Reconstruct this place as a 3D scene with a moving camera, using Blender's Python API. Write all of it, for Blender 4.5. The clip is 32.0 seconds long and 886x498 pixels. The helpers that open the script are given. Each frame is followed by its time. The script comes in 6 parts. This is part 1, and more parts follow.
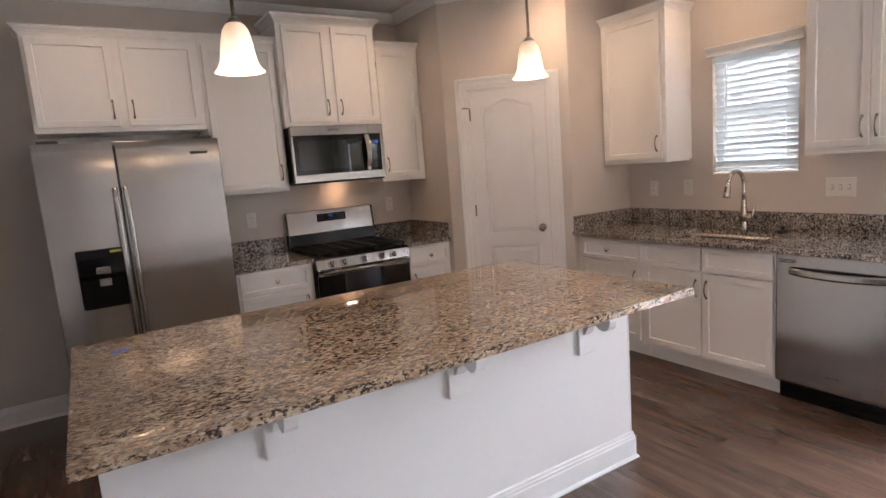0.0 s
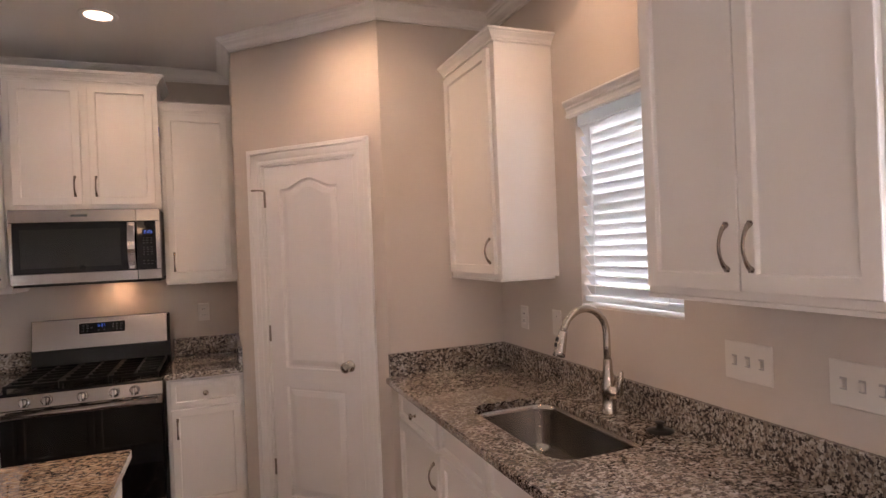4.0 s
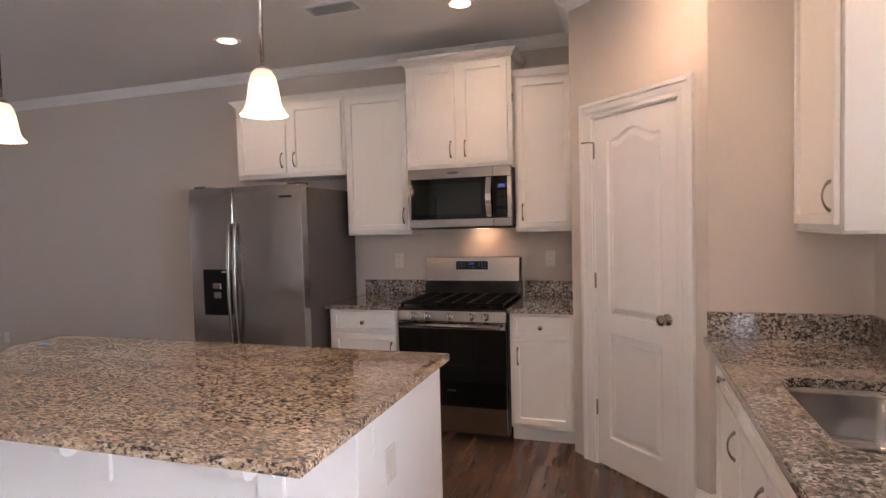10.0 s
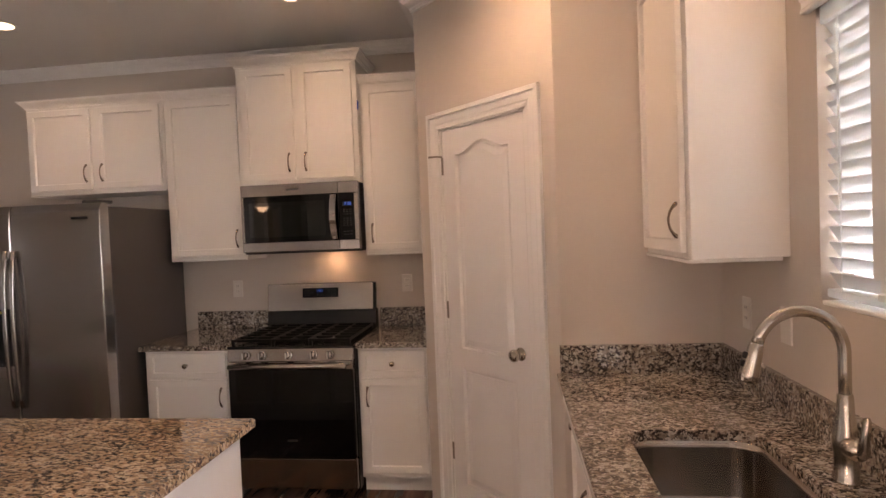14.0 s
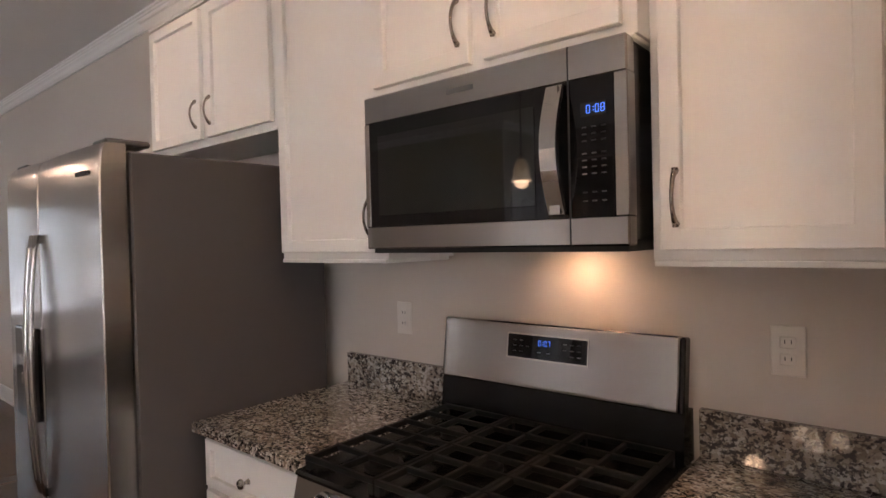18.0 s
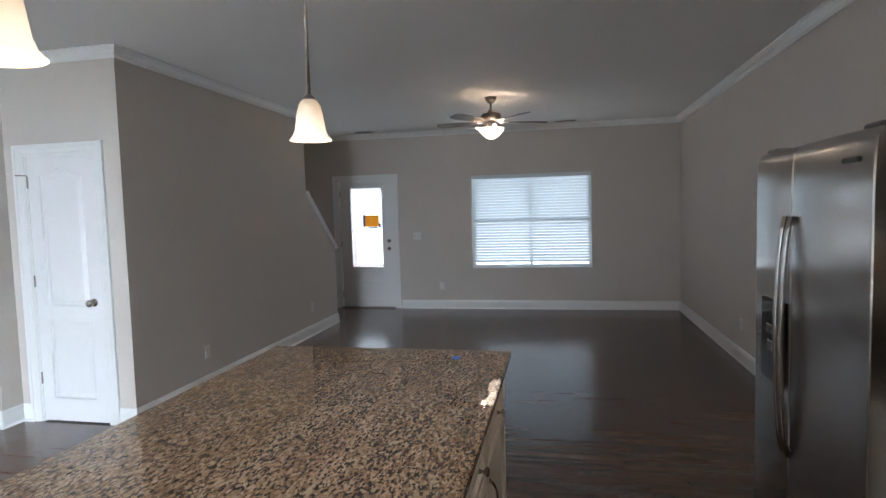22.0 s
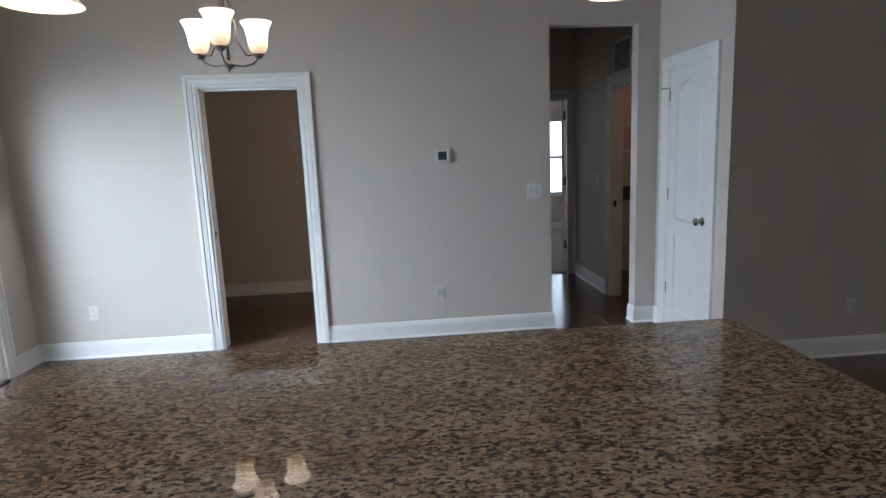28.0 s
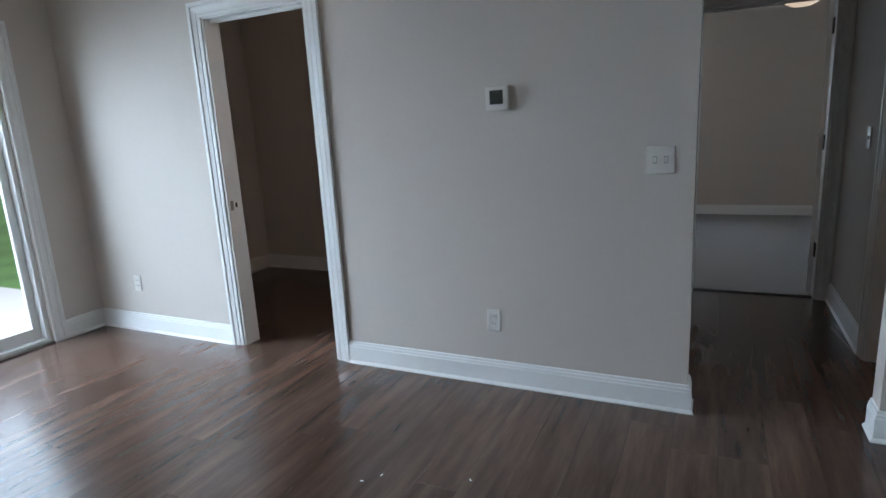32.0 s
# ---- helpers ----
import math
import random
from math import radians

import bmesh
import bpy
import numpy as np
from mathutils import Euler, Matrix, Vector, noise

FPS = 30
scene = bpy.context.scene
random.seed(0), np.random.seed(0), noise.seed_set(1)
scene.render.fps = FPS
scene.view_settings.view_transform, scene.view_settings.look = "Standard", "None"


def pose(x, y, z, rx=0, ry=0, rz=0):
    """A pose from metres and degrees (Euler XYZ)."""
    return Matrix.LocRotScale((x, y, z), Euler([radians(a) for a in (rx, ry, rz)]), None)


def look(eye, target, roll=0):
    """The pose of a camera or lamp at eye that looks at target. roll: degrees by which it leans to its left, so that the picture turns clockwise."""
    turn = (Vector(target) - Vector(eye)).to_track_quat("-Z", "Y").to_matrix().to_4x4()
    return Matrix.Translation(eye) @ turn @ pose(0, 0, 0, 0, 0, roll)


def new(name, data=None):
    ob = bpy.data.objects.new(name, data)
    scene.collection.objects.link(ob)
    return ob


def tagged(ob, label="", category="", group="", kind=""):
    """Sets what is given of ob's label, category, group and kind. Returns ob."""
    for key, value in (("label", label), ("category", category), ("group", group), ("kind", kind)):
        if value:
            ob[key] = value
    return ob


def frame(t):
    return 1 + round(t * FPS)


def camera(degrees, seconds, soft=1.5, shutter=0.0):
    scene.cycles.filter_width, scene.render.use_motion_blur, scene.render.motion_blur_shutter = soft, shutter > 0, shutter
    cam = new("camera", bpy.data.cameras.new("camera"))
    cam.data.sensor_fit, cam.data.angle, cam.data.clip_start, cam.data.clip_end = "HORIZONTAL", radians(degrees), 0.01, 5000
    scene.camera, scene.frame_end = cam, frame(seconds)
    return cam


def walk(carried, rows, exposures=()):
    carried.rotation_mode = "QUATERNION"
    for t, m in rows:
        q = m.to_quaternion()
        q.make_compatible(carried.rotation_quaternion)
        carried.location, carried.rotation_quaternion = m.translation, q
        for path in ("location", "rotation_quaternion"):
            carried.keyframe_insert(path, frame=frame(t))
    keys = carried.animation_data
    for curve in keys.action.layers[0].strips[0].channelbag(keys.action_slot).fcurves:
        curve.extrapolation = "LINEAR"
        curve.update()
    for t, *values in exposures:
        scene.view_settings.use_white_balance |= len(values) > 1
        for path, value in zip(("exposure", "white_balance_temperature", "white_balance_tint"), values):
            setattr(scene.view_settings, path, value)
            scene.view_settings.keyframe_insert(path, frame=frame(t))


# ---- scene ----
cam = camera(75.7, 32.0)
PATH = [
    (0, (-1.735, -4.573, 1.492), (-0.688, -2.894, 1.198), -4.4),
    (0.5, (-1.445, -4.604, 1.518), (-0.432, -2.896, 1.279), -4.0),
    (1, (-1.107, -4.684, 1.534), (-0.127, -2.95, 1.351), -3.8),
    (1.5, (-0.76, -4.642, 1.525), (0.214, -2.901, 1.379), -3.5),
    (2, (-0.412, -4.579, 1.529), (0.57, -2.839, 1.427), -3.0),
    (2.5, (-0.067, -4.565, 1.539), (0.893, -2.811, 1.485), -2.7),
    (4.5, (0.851, -3.979, 1.552), (1.426, -2.063, 1.556), -2.3),
    (5, (0.939, -3.77, 1.528), (1.324, -1.808, 1.552), -2.0),
    (5.5, (1.016, -3.559, 1.534), (1.186, -1.566, 1.568), -1.6),
    (6, (1.013, -3.376, 1.513), (0.983, -1.377, 1.536), -1.5),
    (6.5, (1.047, -3.381, 1.498), (0.84, -1.392, 1.525), -1.2),
    (7, (1.08, -3.499, 1.501), (0.707, -1.535, 1.517), -1.0),
    (7.5, (1.063, -3.646, 1.494), (0.55, -1.713, 1.504), -0.9),
    (8, (1.054, -3.798, 1.476), (0.457, -1.89, 1.465), -1.1),
    (8.5, (1.113, -3.917, 1.464), (0.475, -2.021, 1.426), -1.1),
    (9, (1.218, -4.074, 1.468), (0.562, -2.186, 1.401), -1.3),
    (9.5, (1.21, -4.177, 1.46), (0.564, -2.285, 1.381), -1.1),
    (10, (1.137, -4.28, 1.459), (0.519, -2.38, 1.369), -1.5),
    (10.5, (1.096, -4.368, 1.458), (0.539, -2.449, 1.365), -1.5),
    (11, (1.118, -4.402, 1.454), (0.639, -2.463, 1.354), -1.6),
    (11.5, (1.173, -4.4, 1.432), (0.786, -2.441, 1.326), -1.5),
    (12, (1.219, -4.381, 1.423), (0.935, -2.404, 1.309), -1.7),
    (12.5, (1.266, -4.304, 1.43), (1.048, -2.32, 1.314), -1.8),
    (13, (1.331, -4.184, 1.465), (1.141, -2.196, 1.362), -2.0),
    (13.5, (1.365, -4.046, 1.502), (1.163, -2.058, 1.426), -2.0),
    (14, (1.301, -3.81, 1.517), (1.06, -1.825, 1.454), -2.3),
    (14.5, (1.191, -3.555, 1.5), (0.901, -1.576, 1.461), -2.4),
    (16.5, (0.985, -2.341, 1.603), (0.335, -0.449, 1.608), -2.7),
    (17, (0.925, -2.058, 1.563), (0.152, -0.214, 1.568), -2.1),
    (17.5, (0.833, -1.782, 1.475), (-0.118, -0.023, 1.473), -1.8),
    (18, (0.813, -1.507, 1.448), (-0.466, 0.031, 1.417), -1.4),
    (18.5, (0.676, -1.425, 1.46), (-0.914, -0.213, 1.406), -1.3),
    (19, (0.596, -1.437, 1.502), (-1.238, -0.643, 1.429), -0.9),
    (19.5, (0.671, -1.512, 1.543), (-1.283, -1.097, 1.447), -0.9),
    (20, (0.766, -1.699, 1.557), (-1.224, -1.535, 1.448), -0.8),
    (20.5, (0.875, -1.804, 1.578), (-1.121, -1.834, 1.455), -1.1),
    (21, (0.94, -1.813, 1.576), (-1.048, -1.994, 1.451), -1.3),
    (21.5, (0.898, -1.803, 1.569), (-1.076, -2.102, 1.442), -1.3),
    (22, (0.785, -1.718, 1.559), (-1.169, -2.12, 1.423), -1.6),
    (22.5, (0.631, -1.612, 1.534), (-1.296, -2.129, 1.384), -1.7),
    (23, (0.415, -1.601, 1.452), (-1.437, -2.32, 1.227), -1.6),
    (23.5, (0.233, -1.638, 1.363), (-1.471, -2.627, 1.018), -0.9),
    (24, (0.06, -1.642, 1.301), (-1.432, -2.889, 0.831), 0.2),
    (24.5, (-0.126, -1.64, 1.279), (-1.364, -3.103, 0.708), 0.5),
    (26.5, (-0.513, -1.288, 1.488), (-0.912, -3.145, 0.862), -0.5),
    (27, (-0.602, -1.249, 1.524), (-0.867, -3.167, 1.025), -1.5),
    (27.5, (-0.615, -1.269, 1.536), (-0.808, -3.218, 1.132), -2.0),
    (28, (-0.725, -1.321, 1.501), (-0.874, -3.287, 1.164), -2.4),
    (28.5, (-0.951, -1.511, 1.489), (-1.099, -3.481, 1.178), -2.7),
    (29, (-1.267, -1.709, 1.476), (-1.412, -3.684, 1.193), -3.1),
    (29.5, (-1.613, -1.828, 1.506), (-1.722, -3.807, 1.234), -2.8),
    (29.75, (-1.832, -1.922, 1.502), (-1.910, -3.902, 1.233), -2.5),
    (30, (-1.925, -2.076, 1.495), (-1.974, -4.058, 1.23), -2.3),
    (30.5, (-2.178, -2.323, 1.481), (-2.118, -4.305, 1.218), -2.2),
    (31, (-2.295, -2.606, 1.47), (-1.984, -4.559, 1.177), -2.5),
    (31.5, (-2.218, -2.941, 1.424), (-1.591, -4.805, 1.057), -2.9),
    (32, (-2.043, -3.235, 1.355), (-1.189, -4.993, 0.931), -3.2),
]
EXPOSURES = [(0.0, 1.0, 6850, 25), (2.0, 0.9, 7350, 33), (5.0, 0.8, 7450, 34), (6.0, 0.95, 6950, 29), (9.0, 1.25, 6950, 29), (11.0, 1.04, 7400, 32), (13.0, 0.89, 8350, 34), (14.5, 0.9, 8150, 33), (17.0, 0.8, 7350, 30), (18.0, 1.35, 7050, 26), (19.0, 1.45, 6350, 18), (20.0, 1.17, 6600, 17), (21.0, 0.7, 6500, 16), (22.0, 0.65, 6300, 14), (23.0, 0.7, 6300, 14), (24.0, 0.76, 6550, 17), (27.0, -0.17, 6150, 15), (28.0, -0.32, 6150, 15), (29.0, -0.2, 6700, 20), (30.0, -0.15, 6700, 18), (31.0, -0.05, 6400, 16), (32.0, -0.45, 5900, 11)]
walk(cam, [(t, look(e, g, r)) for t, e, g, r in PATH], EXPOSURES)

# ---- world and large lights ----
world = bpy.data.worlds.new("sky")
scene.world = world
world.use_nodes = True
wn = world.node_tree
sky = wn.nodes.new("ShaderNodeTexSky")
sky.sky_type, sky.sun_disc = "NISHITA", False
sky.sun_elevation, sky.sun_rotation = radians(56), radians(2)
wn.links.new(sky.outputs[0], wn.nodes["Background"].inputs[0])
wn.nodes["Background"].inputs[1].default_value = 0.15
sun_data = bpy.data.lights.new("sun", "SUN")
sun_data.energy, sun_data.angle, sun_data.color = 5.0, radians(0.5), (1.0, 0.95, 0.88)
sun = new("sun", sun_data)
sun.matrix_world = look((0.3, 8.0, 12.0), (0.0, 0.0, 0.0))


LEVEL = 0.35       # indoor light against the sun and sky outside


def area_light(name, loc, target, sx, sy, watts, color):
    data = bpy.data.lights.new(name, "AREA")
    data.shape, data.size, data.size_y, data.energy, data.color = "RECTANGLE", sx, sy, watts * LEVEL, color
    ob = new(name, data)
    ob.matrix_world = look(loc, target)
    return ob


def point_light(name, loc, watts, color, radius=0.04):
    data = bpy.data.lights.new(name, "POINT")
    data.energy, data.color, data.shadow_soft_size = watts * LEVEL, color, radius
    ob = new(name, data)
    ob.location = loc
    return ob


DAY, WARM = (0.74, 0.885, 1.0), (1.0, 0.72, 0.46)
area_light("patio_daylight", (2.85, -4.60, 1.85), (0.0, -4.75, 0.55), 2.4, 2.2, 362, DAY)
area_light("patio_daylight_north", (4.30, -3.60, 2.20), (1.3, -6.0, -0.6), 3.4, 2.6, 1280, DAY)
area_light("living_daylight", (-8.60, -2.15, 1.45), (-4.0, -2.15, 1.2), 2.2, 1.8, 98, DAY)
area_light("front_door_daylight", (-8.22, -4.78, 1.3), (-4.0, -4.78, 1.2), 0.5, 1.2, 10, DAY)
# warm fill added to brighten the office; no real source is known there
area_light("office_fill", (-0.70, -8.05, 1.4), (-0.45, -6.0, 1.2), 0.7, 1.3, 125.0, (1.0, 0.80, 0.66))

# ---- materials ----
def nodes_of(name, rough=0.5, metal=0.0):
    m = bpy.data.materials.new(name)
    m.use_nodes = True
    n, l = m.node_tree.nodes, m.node_tree.links
    b = n["Principled BSDF"]
    b.inputs["Roughness"].default_value, b.inputs["Metallic"].default_value = rough, metal
    return m, n, l, b


def coords(n, l, scale=(1, 1, 1), rot=(0, 0, 0), kind="Object"):
    c, mp = n.new("ShaderNodeTexCoord"), n.new("ShaderNodeMapping")
    mp.inputs["Scale"].default_value, mp.inputs["Rotation"].default_value = scale, rot
    l.new(c.outputs[kind], mp.inputs[0])
    return mp.outputs[0]


def noise_at(n, l, vec, scale, detail=3.0, rough=0.5):
    t = n.new("ShaderNodeTexNoise")
    t.inputs["Scale"].default_value, t.inputs["Detail"].default_value, t.inputs["Roughness"].default_value = scale, detail, rough
    l.new(vec, t.inputs["Vector"])
    return t.outputs["Fac"]


def ramp(n, l, fac, stops):
    r = n.new("ShaderNodeValToRGB")
    e = r.color_ramp.elements
    while len(e) < len(stops):
        e.new(0.5)
    for k, (p, c) in enumerate(stops):
        e[k].position, e[k].color = p, (*c, 1)
    l.new(fac, r.inputs[0])
    return r.outputs[0]


def mix(n, l, fac, a, b, mode="MIX"):
    m = n.new("ShaderNodeMix")
    m.data_type, m.blend_type = "RGBA", mode
    for sock, v in ((m.inputs[0], fac), (m.inputs[6], a), (m.inputs[7], b)):
        if isinstance(v, (int, float)):
            sock.default_value = v
        elif isinstance(v, tuple):
            sock.default_value = (*v, 1)
        else:
            l.new(v, sock)
    return m.outputs[2]


def relief(n, l, b, fac, strength, dist=0.002):
    p = n.new("ShaderNodeBump")
    p.inputs["Strength"].default_value, p.inputs["Distance"].default_value = strength, dist
    l.new(fac, p.inputs["Height"])
    l.new(p.outputs[0], b.inputs["Normal"])


def paint(name, color, rough=0.5, vary=0.04, bump=0.15, fine=180.0):
    m, n, l, b = nodes_of(name, rough)
    v = coords(n, l)
    lo = tuple(c * (1 - vary) for c in color)
    l.new(ramp(n, l, noise_at(n, l, v, 1.3, 4), [(0.3, lo), (0.7, color)]), b.inputs["Base Color"])
    relief(n, l, b, noise_at(n, l, v, fine, 2), bump, 0.001)
    return m


def metal(name, color, rough, stretch=(1, 1, 1), amount=0.06, strength=0.05):
    m, n, l, b = nodes_of(name, rough, 1.0)
    v = coords(n, l, stretch)
    g = noise_at(n, l, v, 60, 3)
    l.new(ramp(n, l, g, [(0.3, tuple(c * 0.92 for c in color)), (0.7, color)]), b.inputs["Base Color"])
    r = n.new("ShaderNodeMapRange")
    r.inputs[3].default_value, r.inputs[4].default_value = rough - amount, rough + amount
    l.new(g, r.inputs[0])
    l.new(r.outputs[0], b.inputs["Roughness"])
    relief(n, l, b, g, strength, 0.0006)
    return m


def brushed(name, color, rough, aniso):
    """Steel brushed sideways: fine grain along z, highlights smeared across."""
    m = metal(name, color, rough, (2, 2, 60), 0.02, 0.004)
    n, l = m.node_tree.nodes, m.node_tree.links
    b, t = n["Principled BSDF"], n.new("ShaderNodeTangent")
    t.direction_type, t.axis = "RADIAL", "Z"
    b.inputs["Anisotropic"].default_value = aniso
    l.new(t.outputs[0], b.inputs["Tangent"])
    return m


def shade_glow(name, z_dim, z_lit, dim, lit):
    """Frosted lamp glass; the bulb's glow through it is painted as emission by height."""
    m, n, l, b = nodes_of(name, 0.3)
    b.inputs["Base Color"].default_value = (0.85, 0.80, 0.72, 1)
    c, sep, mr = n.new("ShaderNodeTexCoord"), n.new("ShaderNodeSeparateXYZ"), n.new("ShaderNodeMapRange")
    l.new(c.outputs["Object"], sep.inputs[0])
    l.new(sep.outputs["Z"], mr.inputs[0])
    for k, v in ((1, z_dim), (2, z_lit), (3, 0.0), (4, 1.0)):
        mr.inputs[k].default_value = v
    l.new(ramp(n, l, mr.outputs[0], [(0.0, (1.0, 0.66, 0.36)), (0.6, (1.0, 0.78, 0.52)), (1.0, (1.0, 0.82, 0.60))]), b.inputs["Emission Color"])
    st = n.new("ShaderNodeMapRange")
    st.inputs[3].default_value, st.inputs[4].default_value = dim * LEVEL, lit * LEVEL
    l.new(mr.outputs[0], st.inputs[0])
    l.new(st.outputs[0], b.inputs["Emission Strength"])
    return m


def glow(name, color, strength, base=(0.9, 0.85, 0.78)):
    m, n, l, b = nodes_of(name, 0.35)
    b.inputs["Base Color"].default_value = (*base, 1)
    b.inputs["Emission Color"].default_value = (*color, 1)
    b.inputs["Emission Strength"].default_value = strength * LEVEL
    return m


def plain(name, color, rough=0.5, metallic=0.0):
    m, n, l, b = nodes_of(name, rough, metallic)
    b.inputs["Base Color"].default_value = (*color, 1)
    return m


def glass(name, rough=0.0):
    m, n, l, b = nodes_of(name, rough)
    b.inputs["Transmission Weight"].default_value, b.inputs["IOR"].default_value = 1.0, 1.02
    return m


def crystals(n, l, vec, scale, seed):
    """Grains of stone: a random value for each, with ragged borders."""
    jit, add, vo, sep = n.new("ShaderNodeTexNoise"), n.new("ShaderNodeVectorMath"), n.new("ShaderNodeTexVoronoi"), n.new("ShaderNodeSeparateColor")
    jit.inputs["Scale"].default_value, jit.inputs["Detail"].default_value = scale * 1.4, 3.0
    l.new(vec, jit.inputs["Vector"])
    sc = n.new("ShaderNodeVectorMath")
    sc.operation = "SCALE"
    sc.inputs["Scale"].default_value = 1.1 / scale
    l.new(jit.outputs["Color"], sc.inputs[0])
    l.new(vec, add.inputs[0])
    l.new(sc.outputs[0], add.inputs[1])
    off = n.new("ShaderNodeVectorMath")
    off.inputs[1].default_value = (seed, seed * 0.7, seed * 0.3)
    l.new(add.outputs[0], off.inputs[0])
    vo.inputs["Scale"].default_value = scale
    l.new(off.outputs[0], vo.inputs["Vector"])
    l.new(vo.outputs["Color"], sep.inputs[0])
    return sep.outputs[0]


def math_node(n, l, op, a, b, c=None):
    m = n.new("ShaderNodeMath")
    m.operation = op
    for k, v in enumerate((a, b, c)):
        if isinstance(v, (int, float)):
            m.inputs[k].default_value = v
        elif v is not None:
            l.new(v, m.inputs[k])
    return m.outputs[0]


def granite_mat(name, grounds, flecks, clump, stretch):
    """Polished granite: a clouded ground of mixed grains, with dark flecks that gather in drifts."""
    m, n, l, b = nodes_of(name, 0.03)
    v = coords(n, l, stretch, (0, 0, 0.18))
    drift = noise_at(n, l, v, 7, 3, 0.6)
    mid = noise_at(n, l, v, 38, 4, 0.65)
    ground = math_node(n, l, "ADD", crystals(n, l, v, 62, 3.1), math_node(n, l, "MULTIPLY_ADD", noise_at(n, l, v, 4, 4, 0.6), 1.3, -0.65))
    c1 = ramp(n, l, ground, grounds)
    grain = math_node(n, l, "MULTIPLY_ADD", mid, 3.2, -1.6)
    amount = math_node(n, l, "MULTIPLY_ADD", drift, clump, -0.5 * clump)
    dark = math_node(n, l, "ADD", math_node(n, l, "ADD", crystals(n, l, v, 88, 11.7), grain), amount)
    c2 = c1
    for (lo, hi), col in flecks:
        c2 = mix(n, l, ramp(n, l, dark, [(lo, (0, 0, 0)), (hi, (1, 1, 1))]), c2, col)
    fine = noise_at(n, l, v, 240, 2, 0.6)
    l.new(mix(n, l, 0.35, c2, ramp(n, l, fine, [(0.3, (0.62, 0.60, 0.58)), (0.7, (1, 1, 1))]), "MULTIPLY"), b.inputs["Base Color"])
    b.inputs["Coat Weight"].default_value, b.inputs["Coat Roughness"].default_value = 0.5, 0.015
    return m


def plank_mat():
    m, n, l, b = nodes_of("vinyl_plank", 0.3)
    info = n.new("ShaderNodeObjectInfo")
    geo = n.new("ShaderNodeNewGeometry")
    add = n.new("ShaderNodeMath")
    l.new(info.outputs["Random"], add.inputs[0])
    l.new(geo.outputs["Random Per Island"], add.inputs[1])
    c, off, mp = n.new("ShaderNodeTexCoord"), n.new("ShaderNodeCombineXYZ"), n.new("ShaderNodeVectorMath")
    sc = n.new("ShaderNodeMath")
    sc.operation = "MULTIPLY"
    sc.inputs[1].default_value = 37.0
    l.new(add.outputs[0], sc.inputs[0])
    l.new(sc.outputs[0], off.inputs[0])
    l.new(sc.outputs[0], off.inputs[1])
    geo2 = geo.outputs["Position"]
    l.new(geo2, mp.inputs[0])
    l.new(off.outputs[0], mp.inputs[1])
    st = n.new("ShaderNodeMapping")
    st.inputs["Scale"].default_value = (9.0, 0.9, 1.0)
    l.new(mp.outputs[0], st.inputs[0])
    g1 = noise_at(n, l, st.outputs[0], 1.6, 5, 0.6)
    g2 = noise_at(n, l, st.outputs[0], 12, 3, 0.6)
    wood = ramp(n, l, g1, [(0.25, (0.050, 0.028, 0.020)), (0.45, (0.095, 0.056, 0.040)), (0.62, (0.135, 0.084, 0.062)), (0.8, (0.19, 0.13, 0.10))])
    fine = ramp(n, l, g2, [(0.3, (0.62, 0.60, 0.58)), (0.7, (1, 1, 1))])
    c1 = mix(n, l, 0.40, wood, fine, "MULTIPLY")
    thin = n.new("ShaderNodeMapping")
    thin.inputs["Scale"].default_value = (30.0, 1.3, 1.0)
    l.new(mp.outputs[0], thin.inputs[0])
    crack = ramp(n, l, noise_at(n, l, thin.outputs[0], 1.0, 4, 0.6), [(0.66, (0, 0, 0)), (0.72, (1, 1, 1))])
    c1 = mix(n, l, crack, c1, (0.028, 0.017, 0.013))
    hue = n.new("ShaderNodeHueSaturation")
    fr = n.new("ShaderNodeMath")
    fr.operation = "FRACT"
    l.new(add.outputs[0], fr.inputs[0])
    mr = n.new("ShaderNodeMapRange")
    mr.inputs[3].default_value, mr.inputs[4].default_value = 0.84, 1.13
    l.new(fr.outputs[0], mr.inputs[0])
    l.new(mr.outputs[0], hue.inputs["Value"])
    l.new(c1, hue.inputs["Color"])
    l.new(hue.outputs[0], b.inputs["Base Color"])
    rr = n.new("ShaderNodeMapRange")
    rr.inputs[3].default_value, rr.inputs[4].default_value = 0.17, 0.25
    l.new(g2, rr.inputs[0])
    l.new(rr.outputs[0], b.inputs["Roughness"])
    b.inputs["Specular IOR Level"].default_value = 0.8
    relief(n, l, b, g2, 0.06, 0.001)
    return m


def carpet_mat():
    m, n, l, b = nodes_of("carpet", 0.95)
    v = coords(n, l)
    l.new(ramp(n, l, noise_at(n, l, v, 220, 3), [(0.3, (0.20, 0.19, 0.18)), (0.7, (0.46, 0.44, 0.415))]), b.inputs["Base Color"])
    relief(n, l, b, noise_at(n, l, v, 160, 2), 0.9, 0.01)
    return m


def thin_sheet(name, color, through_color, share, rough):
    """Paper or thin vinyl that lets some light through."""
    m, n, l, b = nodes_of(name, rough)
    b.inputs["Base Color"].default_value = (*color, 1)
    tr, mx = n.new("ShaderNodeBsdfTranslucent"), n.new("ShaderNodeMixShader")
    tr.inputs["Color"].default_value = (*through_color, 1)
    mx.inputs[0].default_value = share
    l.new(b.outputs[0], mx.inputs[1])
    l.new(tr.outputs[0], mx.inputs[2])
    l.new(mx.outputs[0], n["Material Output"].inputs[0])
    return m


